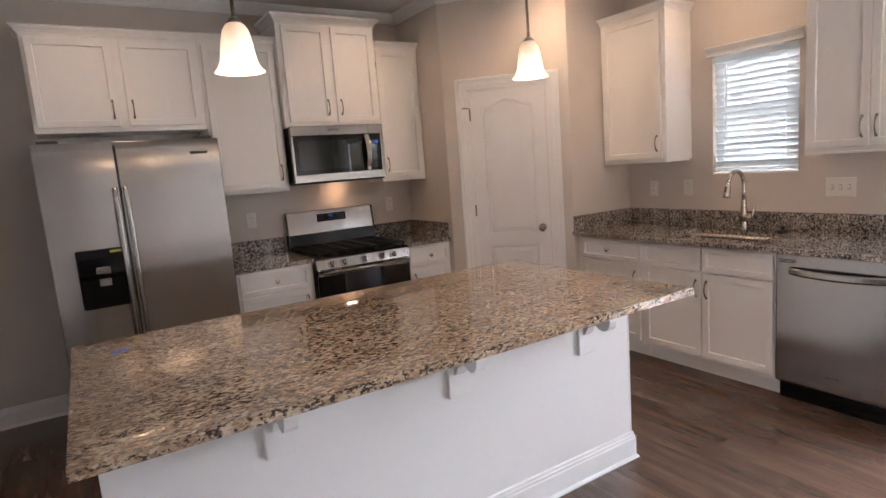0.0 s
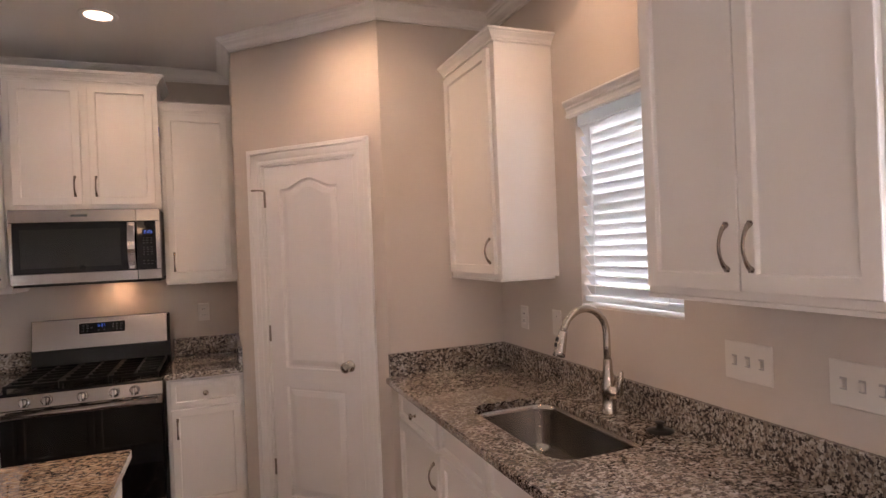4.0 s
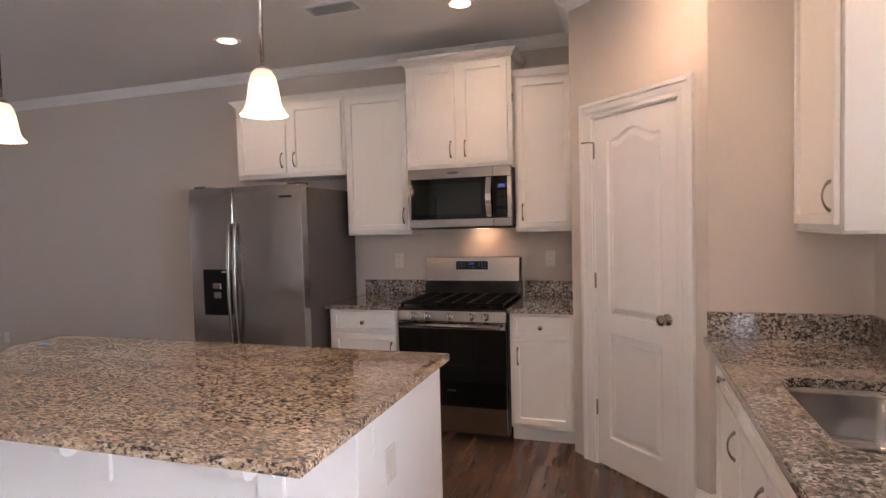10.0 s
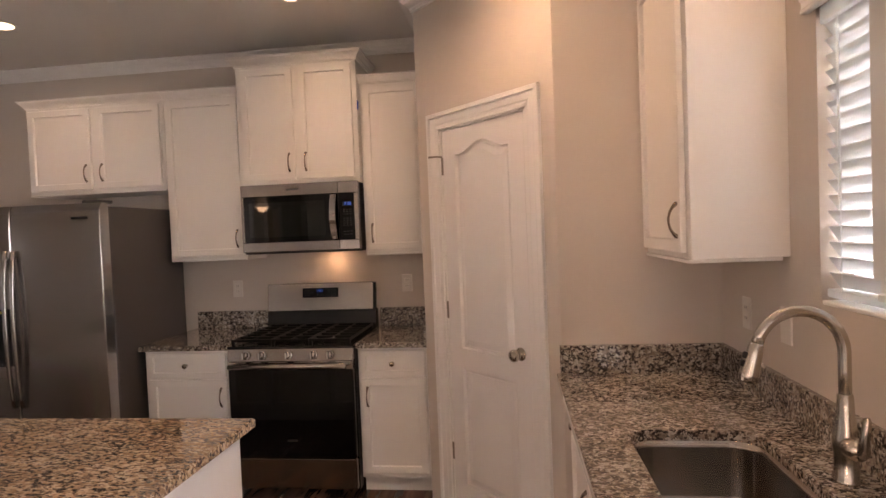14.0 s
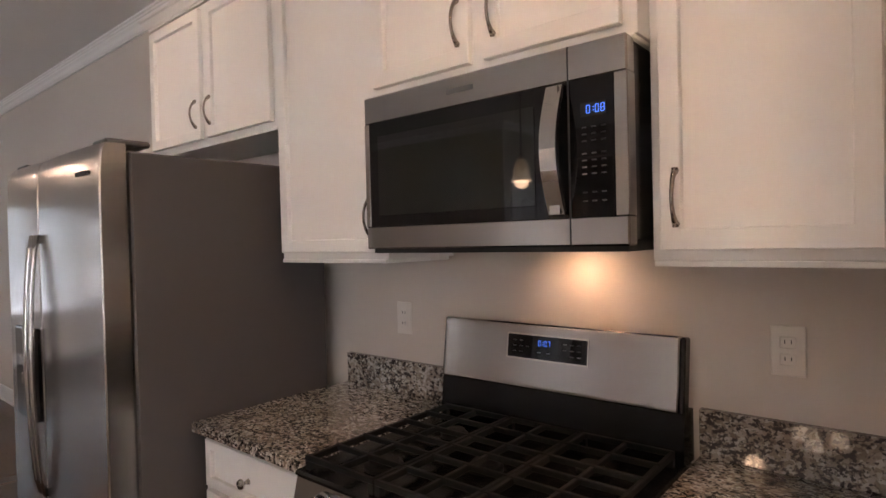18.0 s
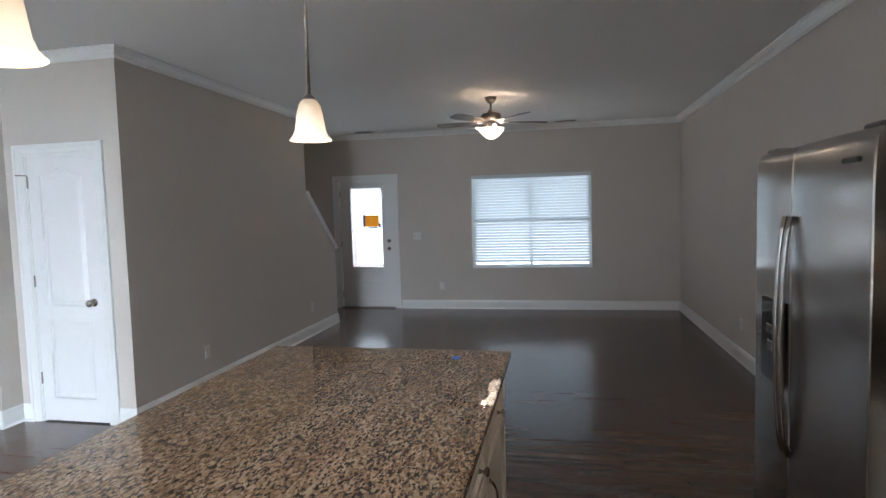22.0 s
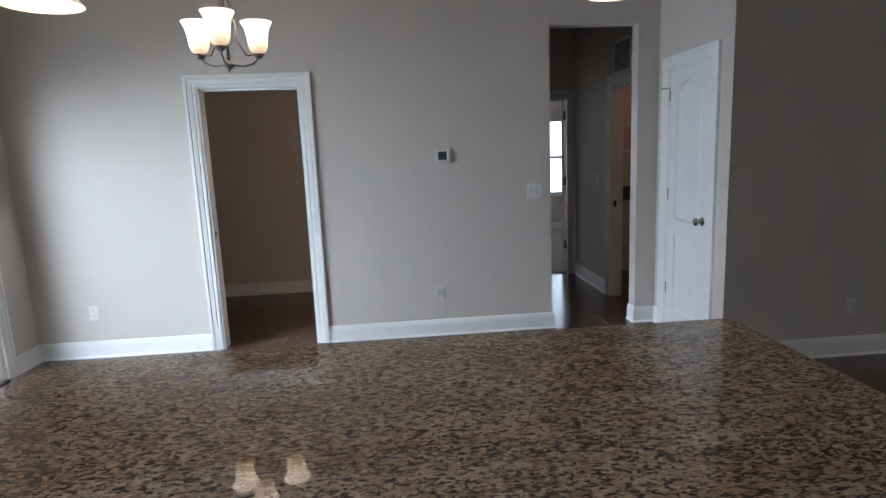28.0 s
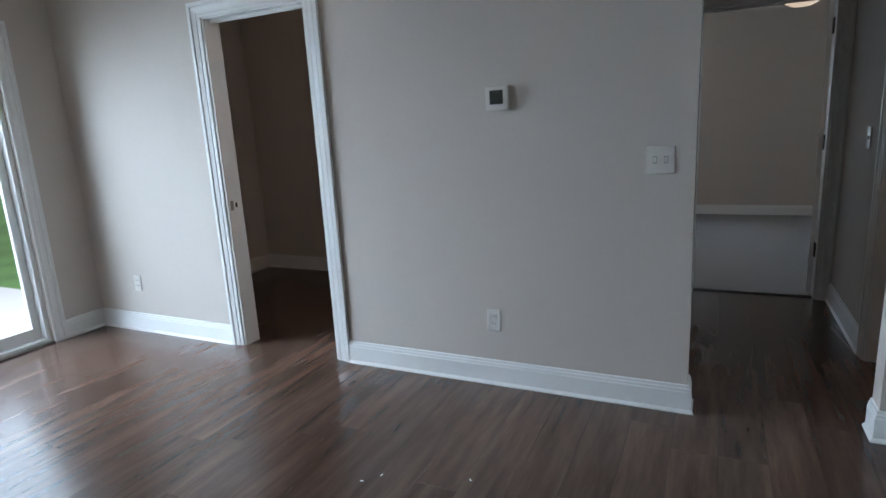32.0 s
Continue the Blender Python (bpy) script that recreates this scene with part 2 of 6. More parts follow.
WALL = paint("wall_paint", (0.60, 0.545, 0.49), 0.85, 0.03, 0.12, 260)
CEILING = paint("ceiling_paint", (0.78, 0.765, 0.735), 0.9, 0.03, 0.35, 90)
TRIM = paint("trim_paint", (0.80, 0.80, 0.78), 0.38, 0.02, 0.05)
DOORPAINT = paint("door_paint", (0.80, 0.79, 0.78), 0.36, 0.02, 0.10, 320)
CABINET = paint("cabinet_paint", (0.80, 0.785, 0.75), 0.42, 0.02, 0.05)
GRANITE = granite_mat("granite_beige", [(0.05, (0.29, 0.195, 0.125)), (0.35, (0.41, 0.295, 0.195)), (0.6, (0.48, 0.365, 0.25)), (0.95, (0.60, 0.495, 0.37))], [((0.60, 0.66), (0.19, 0.135, 0.105)), ((0.78, 0.83), (0.05, 0.04, 0.038)), ((1.08, 1.13), (0.020, 0.017, 0.017))], 0.8, (1.12, 2.1, 1.7))
# the island's stone again, with the grey of daylight put into its colour
GRANITE_DAYLIT = granite_mat("granite_daylit", [(0.05, (0.20, 0.165, 0.135)), (0.35, (0.30, 0.26, 0.22)), (0.6, (0.38, 0.35, 0.31)), (0.95, (0.52, 0.50, 0.465))], [((0.56, 0.62), (0.115, 0.095, 0.085)), ((0.74, 0.79), (0.042, 0.036, 0.035)), ((1.02, 1.07), (0.018, 0.016, 0.016))], 0.9, (1.5, 2.0, 1.7))
PLANK = plank_mat()
CARPET = carpet_mat()
STEEL = brushed("brushed_steel", (0.45, 0.43, 0.41), 0.20, 0.72)
STEEL_H = brushed("brushed_steel_fascia", (0.38, 0.355, 0.33), 0.18, 0.55)
PULLMETAL = metal("dark_polished_nickel", (0.36, 0.315, 0.28), 0.16, (1, 1, 1), 0.02, 0.0)
NICKEL = metal("satin_nickel", (0.52, 0.48, 0.43), 0.22, (1, 1, 1), 0.02, 0.004)
BRONZE = metal("dark_nickel", (0.30, 0.27, 0.24), 0.32, (1, 1, 1), 0.03, 0.006)
GREYSIDE = paint("grey_enamel", (0.078, 0.070, 0.066), 0.42, 0.05, 0.25, 300)
BLACK = plain("black_enamel", (0.006, 0.006, 0.0065), 0.22)
IRON = paint("cast_iron", (0.010, 0.010, 0.010), 0.65, 0.2, 0.3, 300)
IRON.node_tree.nodes["Principled BSDF"].inputs["Specular IOR Level"].default_value = 0.14
BLACKGLASS = plain("black_glass", (0.005, 0.005, 0.006), 0.04)
for dark in (BLACK, BLACKGLASS):
    dark.node_tree.nodes["Principled BSDF"].inputs["Specular IOR Level"].default_value = 0.30
PLATE = plain("white_plastic", (0.70, 0.67, 0.62), 0.32)
SLOT = plain("dark_slot", (0.02, 0.02, 0.02), 0.6)
BLUETAPE = plain("blue_tape", (0.03, 0.12, 0.55), 0.7)
GLASS = glass("window_glass")
SHADE = glow("frosted_shade", (1.0, 0.74, 0.47), 2.3)
PENDANT_SHADE = shade_glow("pendant_glass", 0.155, 0.03, 0.5, 2.2)
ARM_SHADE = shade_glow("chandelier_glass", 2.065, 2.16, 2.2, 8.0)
BULB = glow("lamp_lens", (1.0, 0.80, 0.58), 12.0)
LED = glow("blue_display", (0.05, 0.22, 1.0), 1.6, (0.0, 0.0, 0.0))
ORANGE = thin_sheet("orange_paper", (0.85, 0.45, 0.06), (0.85, 0.48, 0.08), 0.5, 0.8)
PORTAL_SKY = glow("bright_sky", (0.86, 0.95, 1.0), 2.6, (0, 0, 0))
LAWN = paint("lawn_grass", (0.12, 0.23, 0.06), 0.95, 0.4, 0.8, 40)
CONCRETE = paint("concrete", (0.45, 0.43, 0.40), 0.9, 0.1, 0.4, 60)
UNDERLAY = plain("dark_underlay", (0.02, 0.015, 0.012), 0.9)
RUBBER = plain("black_rubber", (0.01, 0.01, 0.01), 0.5)


# ---- mesh helpers ----
def mesh_of(bm, name="mesh"):
    me = bpy.data.meshes.new(name)
    bm.normal_update()
    bm.to_mesh(me)
    bm.free()
    return me


def part(name, bm, material, parent=None, label="", smooth=False):
    me = mesh_of(bm, name) if isinstance(bm, bmesh.types.BMesh) else bm
    if not me.materials:
        me.materials.append(material)
    if smooth:
        me.polygons.foreach_set("use_smooth", [True] * len(me.polygons))
        me.update()
    ob = new(name, me)
    if parent is not None:
        ob.parent = parent
    if label:
        ob["label"] = label
    return ob


def thing(name, label, category, x=0.0, y=0.0, z=0.0, rz=0.0, group=""):
    ob = new(name)
    ob.empty_display_size = 0.1
    ob.matrix_basis = pose(x, y, z, 0, 0, rz)
    return tagged(ob, label, category, group)


def box(x0, y0, z0, x1, y1, z1, bevel=0.0, bm=None, seg=1):
    own = bmesh.new()
    bmesh.ops.create_cube(own, size=1.0, matrix=Matrix.LocRotScale(((x0 + x1) / 2, (y0 + y1) / 2, (z0 + z1) / 2), None, (abs(x1 - x0), abs(y1 - y0), abs(z1 - z0))))
    if bevel:
        bmesh.ops.bevel(own, geom=list(own.edges), offset=bevel, segments=seg, profile=0.7, affect="EDGES")
    if bm is None:
        return own
    me = bpy.data.meshes.new("tmp")
    own.to_mesh(me)
    own.free()
    bm.from_mesh(me)
    bpy.data.meshes.remove(me)
    return bm


def lathe(profile, seg=32, bm=None, m=None):
    """Turns (radius, height) pairs round the z axis."""
    own = bm or bmesh.new()
    m = m or Matrix()
    rings = []
    for r, h in profile:
        rings.append([own.verts.new(m @ Vector((r * math.cos(2 * math.pi * k / seg), r * math.sin(2 * math.pi * k / seg), h))) for k in range(seg)])
    for a, b in zip(rings, rings[1:]):
        for k in range(seg):
            own.faces.new((a[k], a[(k + 1) % seg], b[(k + 1) % seg], b[k]))
    for ring, flip in ((rings[0], True), (rings[-1], False)):
        if (ring[0].co - ring[seg // 2].co).length > 1e-5:
            own.faces.new(reversed(ring) if flip else ring)
    return own


def tube(points, radius, seg=10, bm=None):
    """A round bar along a line of points; radius may be a list."""
    own = bm or bmesh.new()
    pts = [Vector(p) for p in points]
    radii = radius if isinstance(radius, (list, tuple)) else [radius] * len(pts)
    rings, side = [], None
    for k, p in enumerate(pts):
        d = (pts[min(k + 1, len(pts) - 1)] - pts[max(k - 1, 0)]).normalized()
        if side is None:
            side = d.orthogonal().normalized()
        side = (side - d * side.dot(d)).normalized()
        up = d.cross(side)
        rings.append([own.verts.new(p + radii[k] * (side * math.cos(2 * math.pi * j / seg) + up * math.sin(2 * math.pi * j / seg))) for j in range(seg)])
    for a, b in zip(rings, rings[1:]):
        for j in range(seg):
            own.faces.new((a[j], a[(j + 1) % seg], b[(j + 1) % seg], b[j]))
    own.faces.new(list(reversed(rings[0])))
    own.faces.new(rings[-1])
    return own


def prism(profile, p0, p1, out, miter0=0.0, miter1=0.0, bm=None):
    """Sweeps a (depth, height) profile from p0 to p1; out is the way its depth points. miters shift the ends by depth."""
    own = bm or bmesh.new()
    p0, p1, out = Vector(p0), Vector(p1), Vector(out).normalized()
    along = (p1 - p0).normalized()
    a = [own.verts.new(p0 + out * d + Vector((0, 0, h)) - along * d * miter0) for d, h in profile]
    b = [own.verts.new(p1 + out * d + Vector((0, 0, h)) + along * d * miter1) for d, h in profile]
    k = len(profile)
    for i in range(k):
        own.faces.new((a[i], a[(i + 1) % k], b[(i + 1) % k], b[i]))
    own.faces.new(list(reversed(a)))
    own.faces.new(b)
    bmesh.ops.recalc_face_normals(own, faces=own.faces[:])
    return own


def wall_mesh(axis, a0, a1, b0, b1, z0, z1, holes):
    """A wall from b0 to b1 thick, running a0 to a1 along the axis, with holes (a0, a1, z0, z1) cut through."""
    bm = bmesh.new()
    aa = sorted({a0, a1, *[v for h in holes for v in h[:2]]})
    zz = sorted({z0, z1, *[v for h in holes for v in h[2:]]})
    inside = lambda a, z: any(h[0] < a < h[1] and h[2] < z < h[3] for h in holes)
    cell = lambda i, k: 0 <= i < len(aa) - 1 and 0 <= k < len(zz) - 1 and not inside((aa[i] + aa[i + 1]) / 2, (zz[k] + zz[k + 1]) / 2)
    P = (lambda a, b, z: (a, b, z)) if axis == "x" else (lambda a, b, z: (b, a, z))
    def quad(*c):
        bm.faces.new([bm.verts.new(P(*q)) for q in c])
    for i in range(len(aa) - 1):
        for k in range(len(zz) - 1):
            if not cell(i, k):
                continue
            A, B, Z, W = aa[i], aa[i + 1], zz[k], zz[k + 1]
            quad((A, b0, Z), (B, b0, Z), (B, b0, W), (A, b0, W))
            quad((A, b1, Z), (A, b1, W), (B, b1, W), (B, b1, Z))
            if not cell(i - 1, k):
                quad((A, b0, Z), (A, b0, W), (A, b1, W), (A, b1, Z))
            if not cell(i + 1, k):
                quad((B, b0, Z), (B, b1, Z), (B, b1, W), (B, b0, W))
            if not cell(i, k - 1):
                quad((A, b0, Z), (A, b1, Z), (B, b1, Z), (B, b0, Z))
            if not cell(i, k + 1):
                quad((A, b0, W), (B, b0, W), (B, b1, W), (A, b1, W))
    bmesh.ops.remove_doubles(bm, verts=bm.verts[:], dist=1e-5)
    bmesh.ops.recalc_face_normals(bm, faces=bm.faces[:])
    return bm


def structure(name, bm, material, label="", parent=None):
    ob = part(name, bm, material, parent)
    if parent is None:
        tagged(ob, label, "", "", "structure")
    return ob

# ---- the plan ----
CEIL = 2.795
XE, XW = 2.152, -8.010        # sink wall, front wall
YS = -5.87                    # wall with the hall and the office doorway
BX, BY = -2.855, -4.85         # closet and stair block
TH = 0.12

structure("wall_north", wall_mesh("x", XW - TH, XE + TH, 0.0, TH, 0, CEIL, []), WALL, "greige painted wall behind the range and fridge")
structure("wall_east", wall_mesh("y", YS - TH, 0.0, XE, XE + 0.14, 0, CEIL, [(-2.692, -2.110, 1.27, 2.09), (-5.48, -3.70, 0.0, 2.07)]), WALL, "greige painted wall with sink window and patio door")
structure("wall_south", wall_mesh("x", -2.85 - TH, XE, YS - TH, YS, 0, CEIL, [(-2.68, -1.965, 0.0, 2.43), (-0.02, 0.732, 0.0, 2.045)]), WALL, "greige painted wall with office doorway and hall opening")
structure("wall_west", wall_mesh("y", YS - TH, 0.0, XW - 0.14, XW, 0, CEIL, [(-3.06, -1.245, 0.64, 2.08), (-5.24, -4.33, 0.0, 2.06)]), WALL, "greige painted front wall with window and entry door")
structure("wall_closet", wall_mesh("y", YS, BY, BX - TH, BX, 0, CEIL, [(-5.69, -5.08, 0.0, 2.045)]), WALL, "greige painted wall with the closet door")
structure("wall_stair", wall_mesh("x", -5.95, BX - TH, BY - TH, BY, 0, CEIL, []), WALL, "greige painted wall beside the stair")
structure("wall_entry", wall_mesh("x", XW, -2.97, YS - TH, YS, 0, CEIL, []), WALL, "greige painted wall behind the stair")

# knee wall of the stair with a sloping top
bm = bmesh.new()
ka, kb, kz0, kz1 = -6.83, -5.95, 1.085, 1.84
vs = [[bm.verts.new((x, y, z)) for x, z in ((ka, 0), (kb, 0), (kb, kz1), (ka, kz0))] for y in (BY - TH, BY)]
bm.faces.new(vs[0]); bm.faces.new(list(reversed(vs[1])))
for k in range(4):
    bm.faces.new((vs[0][k], vs[1][k], vs[1][(k + 1) % 4], vs[0][(k + 1) % 4]))
bmesh.ops.recalc_face_normals(bm, faces=bm.faces[:])
structure("wall_knee", bm, WALL, "greige knee wall sloping beside the stair")
cap = bmesh.new()
slope = math.atan2(kz1 - kz0, kb - ka)
run = math.hypot(kb - ka, kz1 - kz0)
box(-0.05, -0.085, 0.0, run, 0.085, 0.028, 0.006, cap)
box(-0.02, -0.074, -0.03, run, 0.074, 0.0, 0.003, cap)
bmesh.ops.transform(cap, matrix=Matrix.Translation((ka, BY - TH / 2, kz0)) @ Matrix.Rotation(-slope, 4, "Y"), verts=cap.verts[:])
structure("trim_knee_cap", cap, TRIM, "white painted sloping cap on the knee wall")

# pantry block in the corner: side, diagonal with the door, front
P1, P2 = Vector((0.805, -0.670)), Vector((1.495, -1.360))
structure("wall_pantry_side", wall_mesh("y", P1.y, 0.0, P1.x, P1.x + TH, 0, CEIL, []), WALL, "short greige pantry wall beside the range cabinets")
structure("wall_pantry_front", wall_mesh("x", P2.x, XE, P2.y, P2.y + TH, 0, CEIL, []), WALL, "short greige pantry wall at the sink counter")
DIAG = (P2 - P1).length
DANG = math.degrees(math.atan2(P2.y - P1.y, P2.x - P1.x))
diag = structure("wall_pantry_diagonal", wall_mesh("x", 0.0, DIAG, 0.0, TH, 0, CEIL, [(0.195, 0.810, 0.0, 2.045)]), WALL, "diagonal greige pantry wall with the door")
diag.matrix_basis = pose(P1.x, P1.y, 0, 0, 0, DANG)

# hall, office, laundry, bedroom
structure("wall_hall_left", wall_mesh("y", -7.85, YS - TH, -1.815, -1.815 + TH, 0, CEIL, []), WALL, "greige hall wall")
structure("wall_hall_right", wall_mesh("y", -7.85, YS - TH, -2.80 - TH, -2.80, 0, CEIL, [(-6.755, -6.06, 0.0, 2.045)]), WALL, "greige hall wall with laundry doorway")
structure("wall_hall_end", wall_mesh("x", -4.6, -0.78, -7.85 - TH, -7.85, 0, CEIL, [(-2.715, -1.907, 0.0, 2.045)]), WALL, "greige wall with bedroom doorway")
# the opening is an unseen addition that lets the office fill lamp in
structure("wall_office_back", wall_mesh("x", -1.695, XE + 0.02, -7.80, -7.72, 0, CEIL, [(-1.00, -0.40, 0.7, 2.05)]), WALL, "greige office back wall")
structure("wall_office_right", wall_mesh("y", -7.80, YS - TH, XE + 0.02, XE + 0.14, 0, CEIL, []), WALL, "greige office side wall")
structure("wall_laundry_back", wall_mesh("y", -7.85, YS - TH, -4.6, -4.5, 0, CEIL, []), WALL, "plain laundry back wall")
structure("wall_bed_back", wall_mesh("x", -4.6, -0.78, -11.6, -11.5, 0, CEIL, [(-3.95, -3.45, 0.64, 1.99), (-1.75, -1.10, 0.64, 1.99)]), WALL, "pale bedroom back wall")
structure("wall_bed_left", wall_mesh("y", -11.5, -7.97, -0.9, -0.78, 0, CEIL, []), WALL, "bedroom side wall")
structure("wall_bed_right", wall_mesh("y", -11.5, -7.97, -4.6, -4.5, 0, CEIL, []), WALL, "bedroom side wall")
structure("ceiling", box(XW - 0.14, -11.6, CEIL, XE + 0.139, TH, CEIL + 0.1), CEILING, "flat white painted ceiling")
structure("floor_slab", box(XW - 0.14, -7.9, -0.10, XE + 0.109, TH, -0.012), UNDERLAY, "slab below the vinyl planks")
structure("carpet", box(-4.6, -11.55, -0.012, -0.85, -7.90, 0.012), CARPET, "grey cut-pile bedroom carpet")
structure("ground", box(-60, -60, -0.25, 60, 60, -0.2), LAWN, "green lawn around the house")

# mouldings
BASE = [(0, 0), (0.026, 0), (0.026, 0.006), (0.016, 0.018), (0.016, 0.100), (0.013, 0.106), (0.013, 0.116), (0.009, 0.121), (0.008, 0.132), (0, 0.135)]
CROWN = [(0, 0), (0.012, 0.0), (0.012, 0.010), (0.017, 0.012), (0.020, 0.022), (0.034, 0.034), (0.050, 0.042), (0.056, 0.050), (0.062, 0.052), (0.066, 0.060), (0.076, 0.063), (0.076, 0.074), (0, 0.074)]


def run_of(name, profile, z, legs, label):
    for p, q, out, m0, m1 in legs:
        structure(name, prism(profile, (*p, z), (*q, z), (*out, 0), m0, m1), TRIM, label)


dn = Vector((P2.y - P1.y, -(P2.x - P1.x))).normalized()   # out of the diagonal, into the room
dd = (P2 - P1).normalized()
pt = lambda s: tuple(P1 + dd * s)
T45 = 0.414
legs_base = [
    ((XW, 0), (-1.93, 0), (0, -1), -1, 0),
    ((XW, -4.22), (XW, 0), (1, 0), 0, -1), ((XW, YS), (XW, -5.33), (1, 0), -1, 0),
    ((BX - 0.0, BY), (-6.83, BY), (0, 1), 1, 1), ((-6.83, BY), (-6.83, BY - TH), (-1, 0), 1, 0),
    ((BX, BY), (BX, -4.985), (1, 0), 1, 0), ((BX, -5.745), (BX, YS), (1, 0), 0, -1),
    ((BX, YS), (-2.68, YS), (0, 1), -1, 1), ((-1.97, YS), (-0.112, YS), (0, 1), 1, 0), ((0.824, YS), (XE, YS), (0, 1), 0, -1),
    ((XE, YS), (XE, -5.572), (-1, 0), -1, 0),
    ((-2.68, YS), (-2.68, YS - TH), (1, 0), 1, 0), ((-1.965, YS), (-1.965, YS - TH), (-1, 0), 1, 0), ((-1.815, YS - TH), (-1.815, -7.85), (-1, 0), 0, -1),
    ((-2.80, -6.83), (-2.80, -7.85), (1, 0), 0, -1), ((-1.695, -7.72), (XE + 0.02, -7.72), (0, 1), 0, -1), ((XE + 0.02, -7.72), (XE + 0.02, YS - TH), (-1, 0), -1, 0),
    ((-4.5, -11.5), (-0.9, -11.5), (0, 1), 0, 0), ((-0.9, -11.5), (-0.9, -7.97), (-1, 0), 0, 0),
    (pt(0.898), tuple(P2), tuple(dn), 0, T45), (tuple(P2), (1.53, P2.y), (0, -1), T45, 0),
]
run_of("baseboard", BASE, 0.0, legs_base, "white painted baseboard with a stepped top")
legs_crown = [
    ((XW, 0), (P1.x, 0), (0, -1), -1, -1), ((P1.x, 0), tuple(P1), (-1, 0), -1, T45), (tuple(P1), tuple(P2), tuple(dn), T45, T45),
    (tuple(P2), (XE, P2.y), (0, -1), T45, -1), ((XE, P2.y), (XE, YS), (-1, 0), -1, 0), 
    ((BX, YS), (BX, BY), (1, 0), 0, 1), ((BX, BY), (-5.95, BY), (0, 1), 1, 0), ((XW, YS), (XW, 0), (1, 0), -1, -1),
]
run_of("crown_moulding", CROWN, CEIL - 0.074, legs_crown, "white painted crown moulding")

# ---- shared parts ----
def shaker(w, h, t=0.019, rail=0.056, recess=0.014):
    bm = box(0, -t, 0, w, 0, h)
    front = min(bm.faces, key=lambda f: f.calc_center_median().y)
    bmesh.ops.inset_region(bm, faces=[front], thickness=rail, depth=0)
    bmesh.ops.inset_region(bm, faces=[front], thickness=0.003, depth=-0.003)
    bmesh.ops.inset_region(bm, faces=[front], thickness=0.0012, depth=0.003 - recess)
    outer = [e for e in bm.edges if all(abs(v.co.y + t) < 1e-5 and (v.co.x < 1e-5 or v.co.x > w - 1e-5 or v.co.z < 1e-5 or v.co.z > h - 1e-5) for v in e.verts)]
    bmesh.ops.bevel(bm, geom=outer, offset=0.002, segments=1, affect="EDGES")
    return bm


def pull_mesh(length=0.108, out=0.026):
    pts, rad = [], []
    for k in range(13):
        u = k / 12 * 2 - 1
        pts.append((0, -out * (1 - u * u) ** 0.75 - 0.001, u * length / 2))
        rad.append(0.0040 + 0.0040 * abs(u) ** 4)
    bm = tube(pts, rad, 8)
    for s in (-1, 1):
        box(-0.0065, -0.006, s * length / 2 - 0.006, 0.0065, 0.0, s * length / 2 + 0.006, 0.0015, bm)
    return mesh_of(bm, "pull")


KNOB = [(0.0, 0.0), (0.009, 0.0), (0.007, 0.004), (0.005, 0.012), (0.008, 0.017), (0.0145, 0.021), (0.0155, 0.026), (0.012, 0.031), (0.0, 0.033)]
PULL = pull_mesh()
KNOB_ME = mesh_of(lathe(KNOB, 20, None, Matrix.Rotation(math.pi / 2, 4, "X")), "knob")
PULL.materials.append(PULLMETAL)
KNOB_ME.materials.append(NICKEL)
PULL.polygons.foreach_set("use_smooth", [True] * len(PULL.polygons))
KNOB_ME.polygons.foreach_set("use_smooth", [True] * len(KNOB_ME.polygons))


def front(cab, name, x, z, w, h, grip="", rail=0.056):
    """A shaker door or drawer front on the face of a cabinet, with its pull or knob. grip: "l" or "r" side low, "L" or "R" side high, "k" knob, "" none."""
    ob = part(name, shaker(w, h, 0.019, rail), CABINET, cab)
    ob.location = (x, 0, z)
    if grip == "k":
        g = part("knob", KNOB_ME, NICKEL, ob, "round satin nickel knob")
        g.location = (w / 2, -0.019, h / 2)
    elif grip:
        g = part("handle", PULL, PULLMETAL, ob, "arched dark nickel pull")
        g.location = (0.032 if grip in "lL" else w - 0.032, -0.019, 0.105 if grip in "lr" else h - 0.105)
    return ob


def upper_cabinet(label, x, y, z, w, d, h, rz, doors, crown=0.05, group="upper cabinets", sides=(1, 1)):
    cab = thing("wall_cabinet", label, "cabinet", x, y, z, rz, group)
    part("body", box(0, 0.0035, 0, w, d, h, 0.0015), CABINET, cab)
    part("bottom_rail", box(0.004, -0.004, -0.012, w - 0.004, d - 0.02, 0.0, 0.002), CABINET, cab)
    for dx, dw, grip in doors:
        front(cab, "door", dx, 0.022, dw, h - 0.044, grip)
    prof = [(0.0, 0.0), (0.007, 0.0), (0.007, 0.009), (0.012, 0.012), (0.017, 0.022), (0.030, 0.034), (0.031, 0.038), (0.040, 0.041), (0.040, crown), (0.0, crown)]
    bm = prism(prof, (0, 0, h), (w, 0, h), (0, -1, 0), sides[0], sides[1])
    if sides[0]:
        prism(prof, (0, 0, h), (0, d, h), (-1, 0, 0), 1, 0, bm)
    if sides[1]:
        prism(prof, (w, 0, h), (w, d, h), (1, 0, 0), 1, 0, bm)
    box(0.0, 0.0, h + 0.001, w, d, h + crown - 0.002, 0, bm)
    part("crown", bm, CABINET, cab, "stepped white cornice")
    return cab


